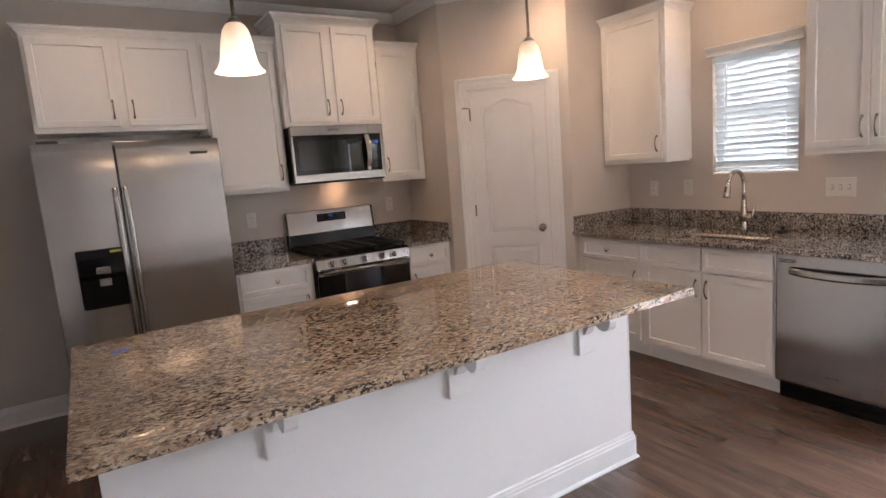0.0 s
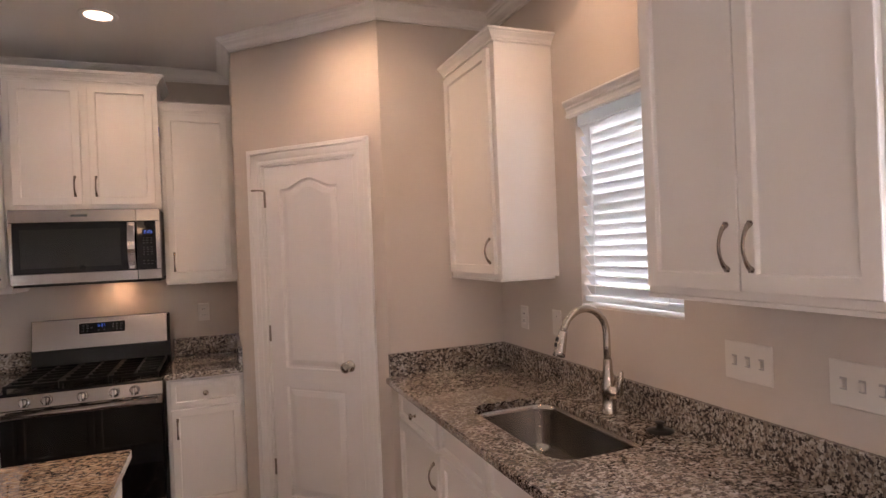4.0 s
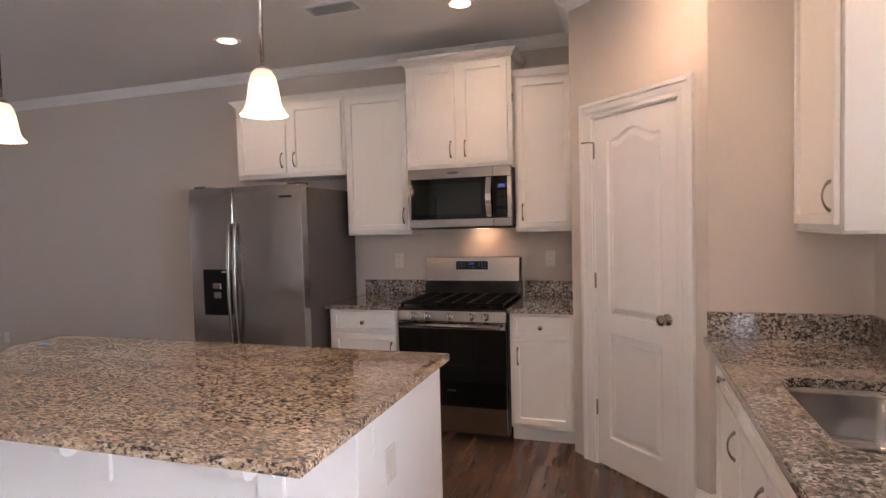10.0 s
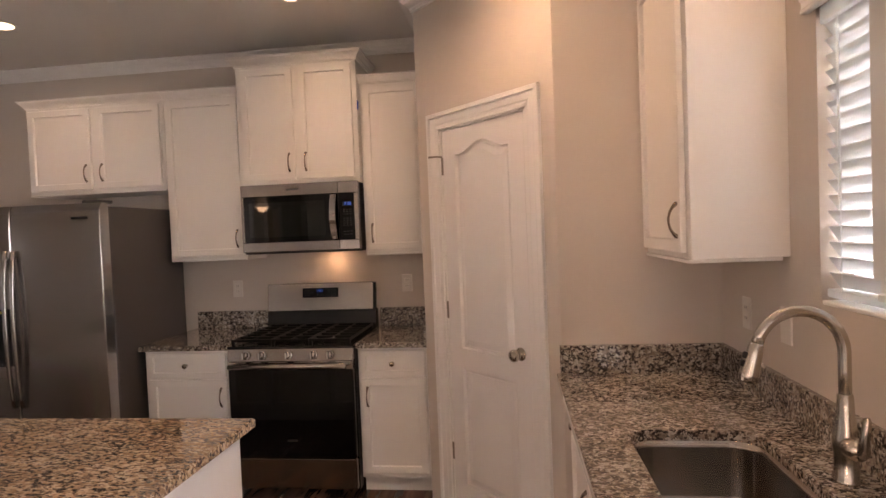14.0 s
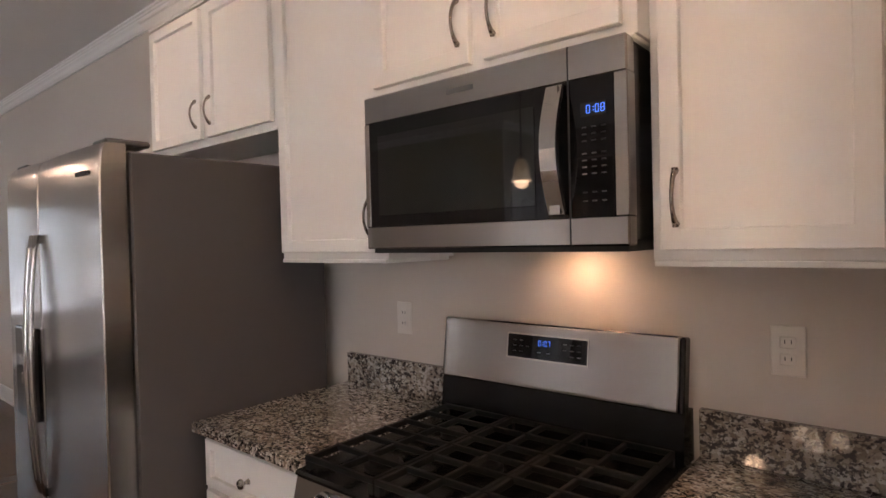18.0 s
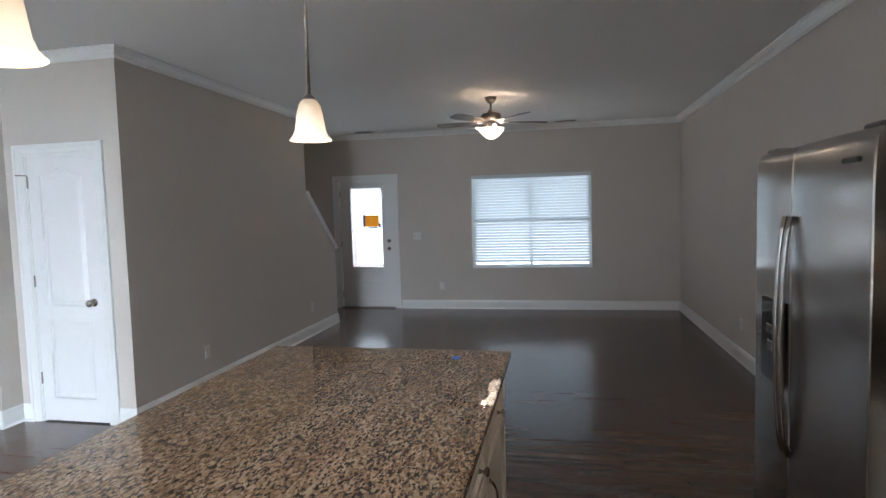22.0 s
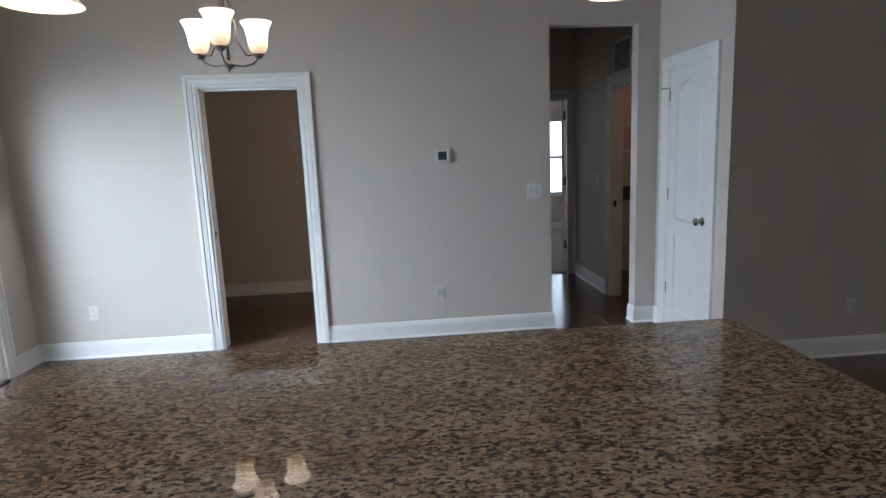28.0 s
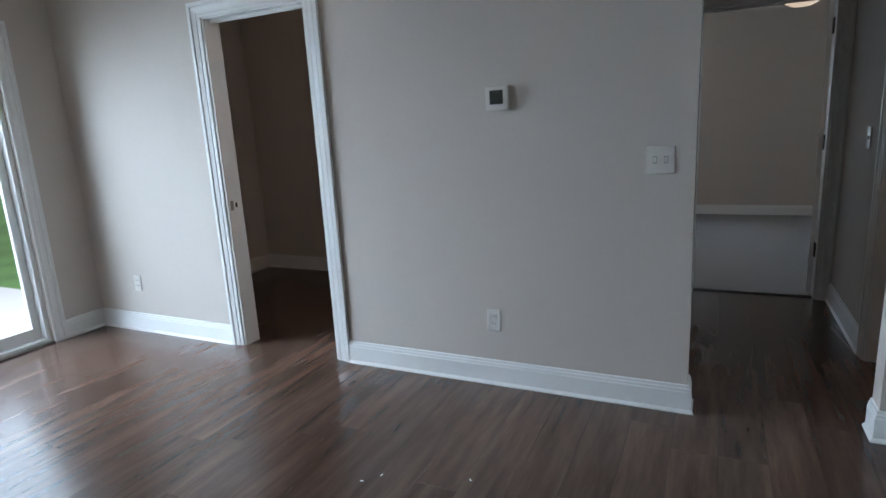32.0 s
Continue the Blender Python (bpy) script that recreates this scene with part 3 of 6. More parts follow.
def base_cabinet(label, x, y, w, rz, fronts, h=0.863, d=0.60, toe=0.10, group="base cabinets"):
    cab = thing("base_cabinet", label, "cabinet", x, y, 0, rz, group)
    part("body", box(0, 0.001, toe, w, d, h, 0.0015), CABINET, cab)
    part("toe_kick", box(0, 0.06, 0.0, w, 0.075, toe + 0.001), CABINET, cab)
    for kind, fx, fz, fw, fh, grip in fronts:
        front(cab, kind, fx, fz, fw, fh, grip, 0.038 if kind == "drawer" else 0.056)
    return cab


CT, SLAB = 0.893, 0.03           # counter top height, stone thickness
CABW = "white painted shaker"
# ---- range wall cabinets ----
upper_cabinet(CABW + " cabinet with two doors above the fridge", -1.905, -0.315, 1.865, 0.985, 0.312, 0.575, 0, [(0.02, 0.445, "r"), (0.515, 0.445, "l")], sides=(1, 0))
upper_cabinet(CABW + " tall wall cabinet between fridge and microwave", -0.918, -0.315, 1.395, 0.528, 0.312, 1.045, 0, [(0.02, 0.487, "r")], sides=(0, 1))
upper_cabinet(CABW + " raised cabinet above the microwave", -0.388, -0.375, 1.853, 0.776, 0.372, 0.735, 0, [(0.035, 0.335, "r"), (0.412, 0.335, "l")], crown=0.058)
upper_cabinet(CABW + " tall wall cabinet beside the pantry", 0.39, -0.315, 1.395, 0.413, 0.312, 1.055, 0, [(0.022, 0.362, "l")], sides=(1, 0))
base_cabinet(CABW + " base cabinet between fridge and range", -0.935, -0.61, 0.55, 0, [("drawer", 0.03, 0.70, 0.49, 0.145, "k"), ("door", 0.03, 0.13, 0.49, 0.555, "R")], d=0.605)
base_cabinet(CABW + " base cabinet between range and pantry", 0.39, -0.61, 0.413, 0, [("drawer", 0.022, 0.70, 0.37, 0.145, "k"), ("door", 0.022, 0.13, 0.37, 0.555, "L")], d=0.605)


def worktop(name, label, outline, hole=None, z=CT, t=SLAB):
    """A stone slab with an eased edge, and a hole for the sink where one is given."""
    bm = bmesh.new()
    loops = [outline] + ([hole] if hole else [])
    edges = []
    for lp in loops:
        vs = [bm.verts.new((x, y, z)) for x, y in lp]
        edges += [bm.edges.new((vs[k], vs[(k + 1) % len(vs)])) for k in range(len(vs))]
    bmesh.ops.triangle_fill(bm, use_beauty=True, use_dissolve=False, edges=edges)
    bmesh.ops.recalc_face_normals(bm, faces=bm.faces[:])
    if bm.faces[0].normal.z < 0:
        bmesh.ops.reverse_faces(bm, faces=bm.faces[:])
    ext = bmesh.ops.extrude_face_region(bm, geom=bm.faces[:])
    bmesh.ops.translate(bm, vec=(0, 0, -t), verts=[v for v in ext["geom"] if isinstance(v, bmesh.types.BMVert)])
    bmesh.ops.recalc_face_normals(bm, faces=bm.faces[:])
    rim = [e for e in bm.edges if len(e.link_faces) == 2 and all(v.co.z > z - 1e-5 for v in e.verts) and abs(e.link_faces[0].normal.dot(e.link_faces[1].normal)) < 0.2]
    bmesh.ops.bevel(bm, geom=rim, offset=0.004, segments=2, affect="EDGES")
    return tagged(part(name, bm, GRANITE if name == "island_worktop" else GRANITE_DAYLIT), label, "worktop")


def rect(x0, y0, x1, y1):
    return [(x0, y0), (x1, y0), (x1, y1), (x0, y1)]


def rounded(x0, y0, x1, y1, r, n=6):
    pts = []
    for cx, cy, a in ((x1 - r, y1 - r, 0), (x0 + r, y1 - r, 90), (x0 + r, y0 + r, 180), (x1 - r, y0 + r, 270)):
        pts += [(cx + r * math.cos(radians(a + 90 * k / n)), cy + r * math.sin(radians(a + 90 * k / n))) for k in range(n + 1)]
    return pts


worktop("granite_worktop", "speckled beige and black granite worktop beside the fridge", rect(-0.955, -0.645, -0.384, 0.0))
worktop("granite_worktop", "speckled beige and black granite worktop beside the pantry", rect(0.388, -0.645, 0.803, 0.0))
SINK = (1.622, -2.718, 1.990, -2.052)
worktop("granite_worktop", "speckled beige and black granite sink worktop, daylight grey in its colour, with a cut-out", rect(1.47, -3.625, XE, P2.y), list(reversed(rounded(*SINK, 0.078))))


def splash(label, *b):
    tagged(part("granite_backsplash", box(*b, 0.002), GRANITE_DAYLIT), label, "backsplash")


splash("low granite backsplash against the range wall", -0.93, -0.022, CT, -0.392, -0.001, 1.013)
splash("low granite backsplash between range and pantry", 0.392, -0.022, CT, 0.780, -0.001, 1.013)
splash("short granite side splash at the pantry wall", 0.781, -0.62, CT, 0.803, -0.001, 1.013)
splash("low granite backsplash against the pantry wall", 1.485, P2.y - 0.022, CT, XE - 0.023, P2.y - 0.001, 1.013)
splash("long granite backsplash below the sink window", XE - 0.022, -3.62, CT, XE - 0.001, P2.y - 0.001, 1.013)

# ---- sink wall cabinets ----
SX = 1.536
base_cabinet(CABW + " base cabinet at the pantry corner", SX, P2.y - 0.002, 0.604, -90, [("drawer", 0.045, 0.70, 0.535, 0.145, "k"), ("door", 0.045, 0.13, 0.535, 0.555, "R")])
sinkcab = base_cabinet(CABW + " sink base cabinet with two doors", SX, -1.968, 0.912, -90, [("drawer", 0.012, 0.70, 0.44, 0.145, ""), ("drawer", 0.462, 0.70, 0.44, 0.145, ""), ("door", 0.012, 0.13, 0.44, 0.555, "R"), ("door", 0.462, 0.13, 0.44, 0.555, "L")], h=0.66)
part("rail", box(0, 0.001, 0.66, 0.912, 0.055, 0.863), CABINET, sinkcab)
endp = thing("end_panel", "plain white end panel closing the counter run", "cabinet panel", 1.517, -3.512, 0)
part("panel", box(0, -0.095, 0, XE - 1.520, 0, 0.863, 0.002), CABINET, endp)
upper_cabinet(CABW + " wall cabinet between pantry and sink window", 1.855, P2.y - 0.004, 1.395, 0.578, XE - 1.856, 1.05, -90, [(0.03, 0.515, "r")], sides=(0, 1))
upper_cabinet(CABW + " wall cabinet beside the sink window", 1.855, -2.866, 1.395, 0.66, XE - 1.856, 1.05, -90, [(0.02, 0.3085, "r"), (0.3315, 0.3085, "l")])

# undermount sink
sink = thing("undermount_sink", "deep brushed stainless undermount kitchen sink", "sink", 0, 0, 0)
bm = bmesh.new()
levels = [(0.012, CT - SLAB - 0.001), (-0.004, CT - SLAB - 0.001), (-0.008, CT - SLAB - 0.02), (-0.014, CT - SLAB - 0.16), (-0.03, CT - SLAB - 0.185), (-0.07, CT - SLAB - 0.195)]
rings = []
for grow, z in levels:
    rings.append([bm.verts.new((x, y, z)) for x, y in rounded(SINK[0] - grow, SINK[1] - grow, SINK[2] + grow, SINK[3] + grow, max(0.02, 0.080 + grow), 8)])
for a, b in zip(rings, rings[1:]):
    for k in range(len(a)):
        bm.faces.new((a[k], a[(k + 1) % len(a)], b[(k + 1) % len(b)], b[k]))
bm.faces.new(rings[-1])
bmesh.ops.recalc_face_normals(bm, faces=bm.faces[:])
bmesh.ops.reverse_faces(bm, faces=bm.faces[:])
part("basin", bm, metal("sink_steel", (0.36, 0.335, 0.31), 0.20, (30, 2, 2), 0.02, 0.004), sink, smooth=True)
part("drain", lathe([(0.0, 0.0), (0.045, 0.0), (0.055, 0.004), (0.057, 0.002)], 24, None, Matrix.Translation((1.815, -2.41, CT - SLAB - 0.1945))), NICKEL, sink, "round chrome drain")

# faucet
FX, FY = 2.060, -2.39
fau = thing("kitchen_faucet", "brushed nickel pull-down gooseneck faucet", "faucet", FX, FY, CT, -178)
AR = 0.099
arc = [(0, 0, 0.20), (0, 0, 0.26)] + [(AR - AR * math.cos(radians(a)), 0, 0.305 + AR * math.sin(radians(a))) for a in range(0, 166, 11)]
part("base", lathe([(0.0, 0.0), (0.029, 0.0), (0.030, 0.004), (0.0265, 0.008), (0.0255, 0.066), (0.0285, 0.082), (0.0285, 0.104), (0.0235, 0.128), (0.0185, 0.165), (0.0165, 0.205), (0.0150, 0.207), (0.0, 0.208)], 28), NICKEL, fau, smooth=True)
part("spout", tube(arc, 0.0138, 16), NICKEL, fau, smooth=True)
tip = Vector(arc[-1])
aim = Vector((math.sin(radians(165)), 0, math.cos(radians(165))))
part("spray_head", tube([tip, tip + aim * 0.004, tip + aim * 0.03, tip + aim * 0.075, tip + aim * 0.092, tip + aim * 0.095], [0.0145, 0.0162, 0.0185, 0.0225, 0.0230, 0.0200], 20), NICKEL, fau, smooth=True)
for k in (0.032, 0.052):
    bt = part("spray_button", box(-0.005, -0.005, -0.008, 0.005, 0.005, 0.008, 0.002), RUBBER, fau, "black spray button")
    bt.matrix_basis = Matrix.Translation(tip + aim * k + Vector((0.0195 + 0.05 * (k - 0.03), 0, 0.004))) @ Matrix.Rotation(radians(-15), 4, "Y")
part("valve_body", lathe([(0.0, 0.0), (0.024, 0.0), (0.0265, 0.02), (0.026, 0.04), (0.020, 0.052), (0.0, 0.056)], 24, None, Matrix.Translation((0, 0.002, 0.088)) @ Matrix.Rotation(-math.pi / 2, 4, "X")), NICKEL, fau, smooth=True)
part("lever", tube([(0, 0.052, 0.072), (0, 0.060, 0.090), (-0.002, 0.064, 0.120), (-0.006, 0.068, 0.165), (-0.007, 0.069, 0.172)], [0.008, 0.0115, 0.010, 0.0085, 0.004], 14), NICKEL, fau, smooth=True)
plug = part("sink_stopper", lathe([(0.0, 0.0), (0.044, 0.0), (0.046, 0.004), (0.030, 0.009), (0.012, 0.013), (0.011, 0.026), (0.017, 0.030), (0.016, 0.034), (0.0, 0.035)], 28), RUBBER, smooth=True)
plug.location = (2.076, -2.64, CT)
tagged(plug, "black rubber sink stopper lying on the granite", "stopper")

# ---- dishwasher ----
dw = thing("dishwasher", "stainless steel built-in dishwasher with bar handle", "dishwasher", 1.515, -2.887, 0, -90)
part("body", box(0.004, 0.03, 0.10, 0.606, 0.58, 0.858), SLOT, dw)
part("door", box(0.003, 0.0, 0.115, 0.607, 0.03, 0.855, 0.006, seg=2), STEEL, dw)
part("control_strip", box(0.01, 0.006, 0.8555, 0.60, 0.03, 0.864, 0.001), BLACK, dw)
strap = bmesh.new()
last = None
for k in range(17):
    u = k / 16
    hx, hy = 0.078 + 0.488 * u, -0.014 - 0.034 * math.sin(math.pi * u) ** 0.7
    hz = 0.764 - 0.006 * math.sin(math.pi * u)
    ring = [strap.verts.new((hx, hy + dy, hz + dz)) for dy, dz in ((0.010, -0.021), (0.002, -0.020), (-0.003, -0.010), (-0.003, 0.012), (0.002, 0.020), (0.010, 0.021))]
    if last:
        for j in range(6):
            strap.faces.new((last[j], last[(j + 1) % 6], ring[(j + 1) % 6], ring[j]))
    else:
        strap.faces.new(list(reversed(ring)))
    last = ring
strap.faces.new(last)
for x0 in (0.080, 0.538):
    box(x0, -0.012, 0.748, x0 + 0.026, 0.002, 0.780, 0.003, strap)
bmesh.ops.recalc_face_normals(strap, faces=strap.faces[:])
part("handle", strap, STEEL, dw, "wide bowed steel strap handle")
for k in range(3):
    part("vent_slot", box(0.020, -0.0008, 0.808 + 0.008 * k, 0.110, 0.0006, 0.8115 + 0.008 * k), SLOT, dw)
part("badge", box(0.27, -0.001, 0.193, 0.335, 0.0005, 0.201), SLOT, dw, "small dark badge")
part("kick_plate", box(0.006, 0.05, 0.0, 0.604, 0.06, 0.10), BLACK, dw, "black kick plate")

# ---- refrigerator ----
fr = thing("refrigerator", "side-by-side stainless refrigerator with grey sides and dispenser", "refrigerator", -1.918, -0.88, 0)
FW, FS, FH = 0.943, 0.384, 1.755
part("body", box(0.004, 0.085, 0.03, FW - 0.004, 0.80, 1.735, 0.006), GREYSIDE, fr, "dark grey textured cabinet")
part("grille", box(0.02, 0.07, 0.0, FW - 0.02, 0.10, 0.075), BLACK, fr)


def fridge_door(x0, x1):
    """A door skin that bows sideways and rolls back along its top, with plain sides."""
    bm = bmesh.new()
    n, zs = 10, [0.085, 0.10, 0.5, 1.0, 1.4, 1.58, 1.64, 1.68, 1.71, 1.732, 1.746, FH]
    def front_y(u, z):
        roll = max(0.0, (z - 1.58) / (FH - 1.58))
        return -0.008 * (1 - (2 * u - 1) ** 2) + 0.010 * roll ** 2 + (0.012 * max(0.0, roll - 0.90) / 0.10)
    grid = [[bm.verts.new((x0 + 0.004 + (x1 - x0 - 0.008) * k / n, front_y(k / n, z), z)) for k in range(n + 1)] for z in zs]
    for a, b in zip(grid, grid[1:]):
        for k in range(n):
            bm.faces.new((a[k], a[k + 1], b[k + 1], b[k])).smooth = True
    lim = [[(x0 + 0.004 + (x1 - x0 - 0.008) * k / n, front_y(k / n, z), z) for k in (0, n)] for z in zs]
    for side, xe in ((0, x0), (1, x1)):
        for a, b in zip(lim, lim[1:]):
            p, q = a[side], b[side]
            edge = [(xe, p[1] + 0.004, p[2]), (xe, q[1] + 0.004, q[2])]
            bm.faces.new([bm.verts.new(v) for v in (p, q, edge[1], edge[0])])
            bm.faces.new([bm.verts.new(v) for v in (edge[0], edge[1], (xe, 0.075, q[2]), (xe, 0.075, p[2]))])
    top = [tuple(v.co) for v in grid[-1]]
    for p, q in zip(top, top[1:]):
        bm.faces.new([bm.verts.new(v) for v in (p, q, (q[0], 0.075, FH), (p[0], 0.075, FH))])
    bm.faces.new([bm.verts.new(v) for v in ((x0, 0.075, 0.085), (x1, 0.075, 0.085), (x1, 0.075, FH), (x0, 0.075, FH))])
    bm.faces.new([bm.verts.new(v) for v in ((x0, -0.004, 0.085), (x1, -0.004, 0.085), (x1, 0.075, 0.085), (x0, 0.075, 0.085))])
    bmesh.ops.recalc_face_normals(bm, faces=bm.faces[:])
    return bm


def fridge_handle(x):
    """A slim bowed blade, wider than deep, its ends turned in to the door."""
    bm = bmesh.new()
    last = None
    for k in range(19):
        u = k / 18
        z = 0.60 + 0.90 * u
        y = -0.013 - 0.031 * math.sin(math.pi * u) ** 0.6
        ring = [bm.verts.new((x + dx, y + dy, z)) for dx, dy in ((-0.013, 0.008), (-0.012, -0.003), (-0.006, -0.007), (0.006, -0.007), (0.012, -0.003), (0.013, 0.008))]
        if last:
            for j in range(6):
                bm.faces.new((last[j], last[(j + 1) % 6], ring[(j + 1) % 6], ring[j])).smooth = True
        else:
            bm.faces.new(list(reversed(ring)))
        last = ring
    bm.faces.new(last)
    for z in (0.602, 1.470):
        box(x - 0.010, -0.016, z, x + 0.010, 0.0, z + 0.028, 0.003, bm)
    bmesh.ops.recalc_face_normals(bm, faces=bm.faces[:])
    return bm


for nm, a, b, hx in (("freezer_door", 0.002, FS - 0.003, FS - 0.026), ("fridge_door", FS + 0.003, FW - 0.002, FS + 0.026)):
    d = part(nm, fridge_door(a, b), STEEL, fr, smooth=False)
    part("handle", fridge_handle(hx), STEEL, d, "long bowed steel handle")
    if nm == "freezer_door":
        part("dispenser", box(0.118, -0.016, 0.838, 0.352, 0.02, 1.17, 0.01, seg=2), BLACKGLASS, d, "black ice and water dispenser")
        part("dispenser_paddle", box(0.205, -0.026, 1.03, 0.275, -0.015, 1.07, 0.004), STEEL_H, d, "small grey paddle")
        part("dispenser_cup", box(0.212, -0.024, 0.96, 0.272, -0.015, 1.005, 0.004), STEEL_H, d)
        part("dispenser_label", box(0.285, -0.0175, 1.145, 0.34, -0.0158, 1.158), plain("yellow_label", (0.6, 0.5, 0.05), 0.6), d)
    else:
        part("badge", box(FW - 0.17, -0.007, 1.665, FW - 0.075, -0.0015, 1.679, 0.001), SLOT, d, "small dark badge")
for x0 in (0.03, FW - 0.13):
    part("hinge_cover", box(x0, 0.03, FH - 0.002, x0 + 0.10, 0.16, FH + 0.018, 0.006), GREYSIDE, fr)

# seven-segment figures, each within a box one wide and two high
SEGS = {"a": (0.12, 1.84, 0.88, 2.0), "b": (0.84, 1.08, 1.0, 1.88), "c": (0.84, 0.12, 1.0, 0.92), "d": (0.12, 0.0, 0.88, 0.16), "e": (0.0, 0.12, 0.16, 0.92), "f": (0.0, 1.08, 0.16, 1.88), "g": (0.12, 0.92, 0.88, 1.08)}
FIGURES = {"0": "abcdef", "7": "abc", "8": "abcdefg"}


def clock_figures(text, x, z, w, pitch, y0, y1, parent, m=None):
    for ch in text:
        fb = bmesh.new()
        if ch == ":":
            for dz in (0.5, 1.3):
                box(x + w * 0.3, y0, z + w * dz, x + w * 0.55, y1, z + w * (dz + 0.25), 0, fb)
        else:
            for sg in FIGURES[ch]:
                a0, b0, a1, b1 = SEGS[sg]
                box(x + w * a0, y0, z + w * b0, x + w * a1, y1, z + w * b1, 0, fb)
        if m is not None:
            bmesh.ops.transform(fb, matrix=m, verts=fb.verts[:])
        part("clock_digit", fb, LED, parent, "blue lit digit")
        x += pitch if ch != ":" else pitch * 0.6


# ---- range ----
rg = thing("gas_range", "freestanding stainless gas range with black cooktop", "range", -0.376, -0.68, 0)
RW = 0.756
part("body", box(0.0, 0.045, 0.04, RW, 0.66, 0.872), BLACK, rg, "black enamel side panels")
part("drawer", box(0.004, 0.005, 0.055, RW - 0.004, 0.045, 0.232, 0.004), STEEL_H, rg, "stainless storage drawer")
door = part("oven_door", box(0.003, 0.0, 0.238, RW - 0.003, 0.045, 0.80, 0.006), BLACKGLASS, rg, "black glass oven door")
part("door_top", box(0.003, -0.003, 0.752, RW - 0.003, 0.03, 0.801, 0.004), STEEL_H, door, "stainless strip above the glass")
part("handle", tube([(0.03, -0.045, 0.782), (RW - 0.03, -0.045, 0.782)], 0.0155, 14), STEEL_H, door, "round steel bar handle", smooth=True)
for hx in (0.045, RW - 0.045):
    part("handle_bracket", box(hx - 0.012, -0.04, 0.772, hx + 0.012, 0.0, 0.792, 0.003), STEEL_H, door)
part("badge", box(RW / 2 - 0.03, -0.0015, 0.335, RW / 2 + 0.03, 0.0005, 0.346), SLOT, door)
pan = bmesh.new()
vs = [[pan.verts.new((x, y, z)) for y, z in ((-0.002, 0.805), (0.014, 0.872), (0.06, 0.872), (0.06, 0.805))] for x in (0.002, RW - 0.002)]
for k in range(4):
    pan.faces.new((vs[0][k], vs[1][k], vs[1][(k + 1) % 4], vs[0][(k + 1) % 4]))
pan.faces.new(vs[0]); pan.faces.new(list(reversed(vs[1])))
bmesh.ops.recalc_face_normals(pan, faces=pan.faces[:])
panel = part("control_panel", pan, STEEL_H, rg, "brushed steel knob panel")
for kx in (0.115, 0.213, 0.372, 0.521, 0.619):
    k = part("knob", lathe([(0.0, 0.0), (0.026, 0.0), (0.026, 0.005), (0.020, 0.008), (0.019, 0.026), (0.016, 0.030), (0.0, 0.031)], 24, None, Matrix.Translation((kx, 0.004, 0.838)) @ Matrix.Rotation(radians(77), 4, "X")), STEEL, panel, "steel burner knob", smooth=False)
    part("grip", box(kx - 0.005, -0.042, 0.822, kx + 0.005, -0.018, 0.862, 0.002), STEEL, k)
part("cooktop", box(-0.004, 0.008, 0.8725, RW + 0.004, 0.60, 0.889, 0.006), BLACK, rg, "black enamel cooktop")
for cx, cy, r in ((0.17, 0.15, 0.05), (0.17, 0.43, 0.04), (0.378, 0.29, 0.045), (0.585, 0.15, 0.045), (0.585, 0.43, 0.035)):
    part("burner", lathe([(0.0, 0.0), (r, 0.0), (r, 0.008), (r * 0.8, 0.012), (r * 0.75, 0.020), (0.0, 0.022)], 24, None, Matrix.Translation((cx, cy, 0.889))), IRON, rg, smooth=False)
for gx0, gx1 in ((0.02, 0.262), (0.266, 0.490), (0.494, 0.736)):
    g = bmesh.new()
    for yy in (0.03, 0.125, 0.22, 0.30, 0.38, 0.475, 0.57):
        box(gx0, yy - 0.006, 0.912, gx1, yy + 0.006, 0.926, 0.002, g)
    for xx in (gx0 + 0.006, (gx0 + gx1) / 2, gx1 - 0.006):
        box(xx - 0.006, 0.026, 0.908, xx + 0.006, 0.574, 0.924, 0.002, g)
    for xx in (gx0 + 0.008, gx1 - 0.008):
        for yy in (0.034, 0.566):
            box(xx - 0.008, yy - 0.008, 0.888, xx + 0.008, yy + 0.008, 0.912, 0.0, g)
    part("grate", g, IRON, rg, "cast iron grate")
bg = bmesh.new()
prof = [(0.605, 0.885), (0.575, 0.895), (0.590, 1.014), (0.655, 1.014), (0.655, 0.885)]
rows = [[bg.verts.new((x, y, z)) for y, z in prof] for x in (0.0, RW)]
for k in range(len(prof)):
    bg.faces.new((rows[0][k], rows[1][k], rows[1][(k + 1) % len(prof)], rows[0][(k + 1) % len(prof)]))
bg.faces.new(rows[0]); bg.faces.new(list(reversed(rows[1])))
bmesh.ops.recalc_face_normals(bg, faces=bg.faces[:])
back = part("backguard", bg, BLACK, rg, "black backguard")
tilt = math.atan2(0.022, 0.155)
TILT = Matrix.Translation((0, 0.590, 1.04)) @ Matrix.Rotation(-tilt, 4, "X")
fp = box(0.0, -0.006, -0.028, RW - 0.014, 0.034, 0.160, 0.011, seg=3)
bmesh.ops.transform(fp, matrix=TILT, verts=fp.verts[:])
part("backguard_panel", fp, STEEL_H, back, "brushed steel fascia")
ec = box(RW - 0.0135, -0.004, -0.028, RW, 0.034, 0.158, 0.004)
bmesh.ops.transform(ec, matrix=TILT, verts=ec.verts[:])
part("end_cap", ec, BLACK, back, "black plastic end cap")


def tilted(x0, z0, x1, z1, depth):
    bm2 = box(x0, -depth, z0, x1, -0.006, z1)
    bmesh.ops.transform(bm2, matrix=Matrix.Translation((0, 0.590, 1.04)) @ Matrix.Rotation(-tilt, 4, "X"), verts=bm2.verts[:])
    return bm2


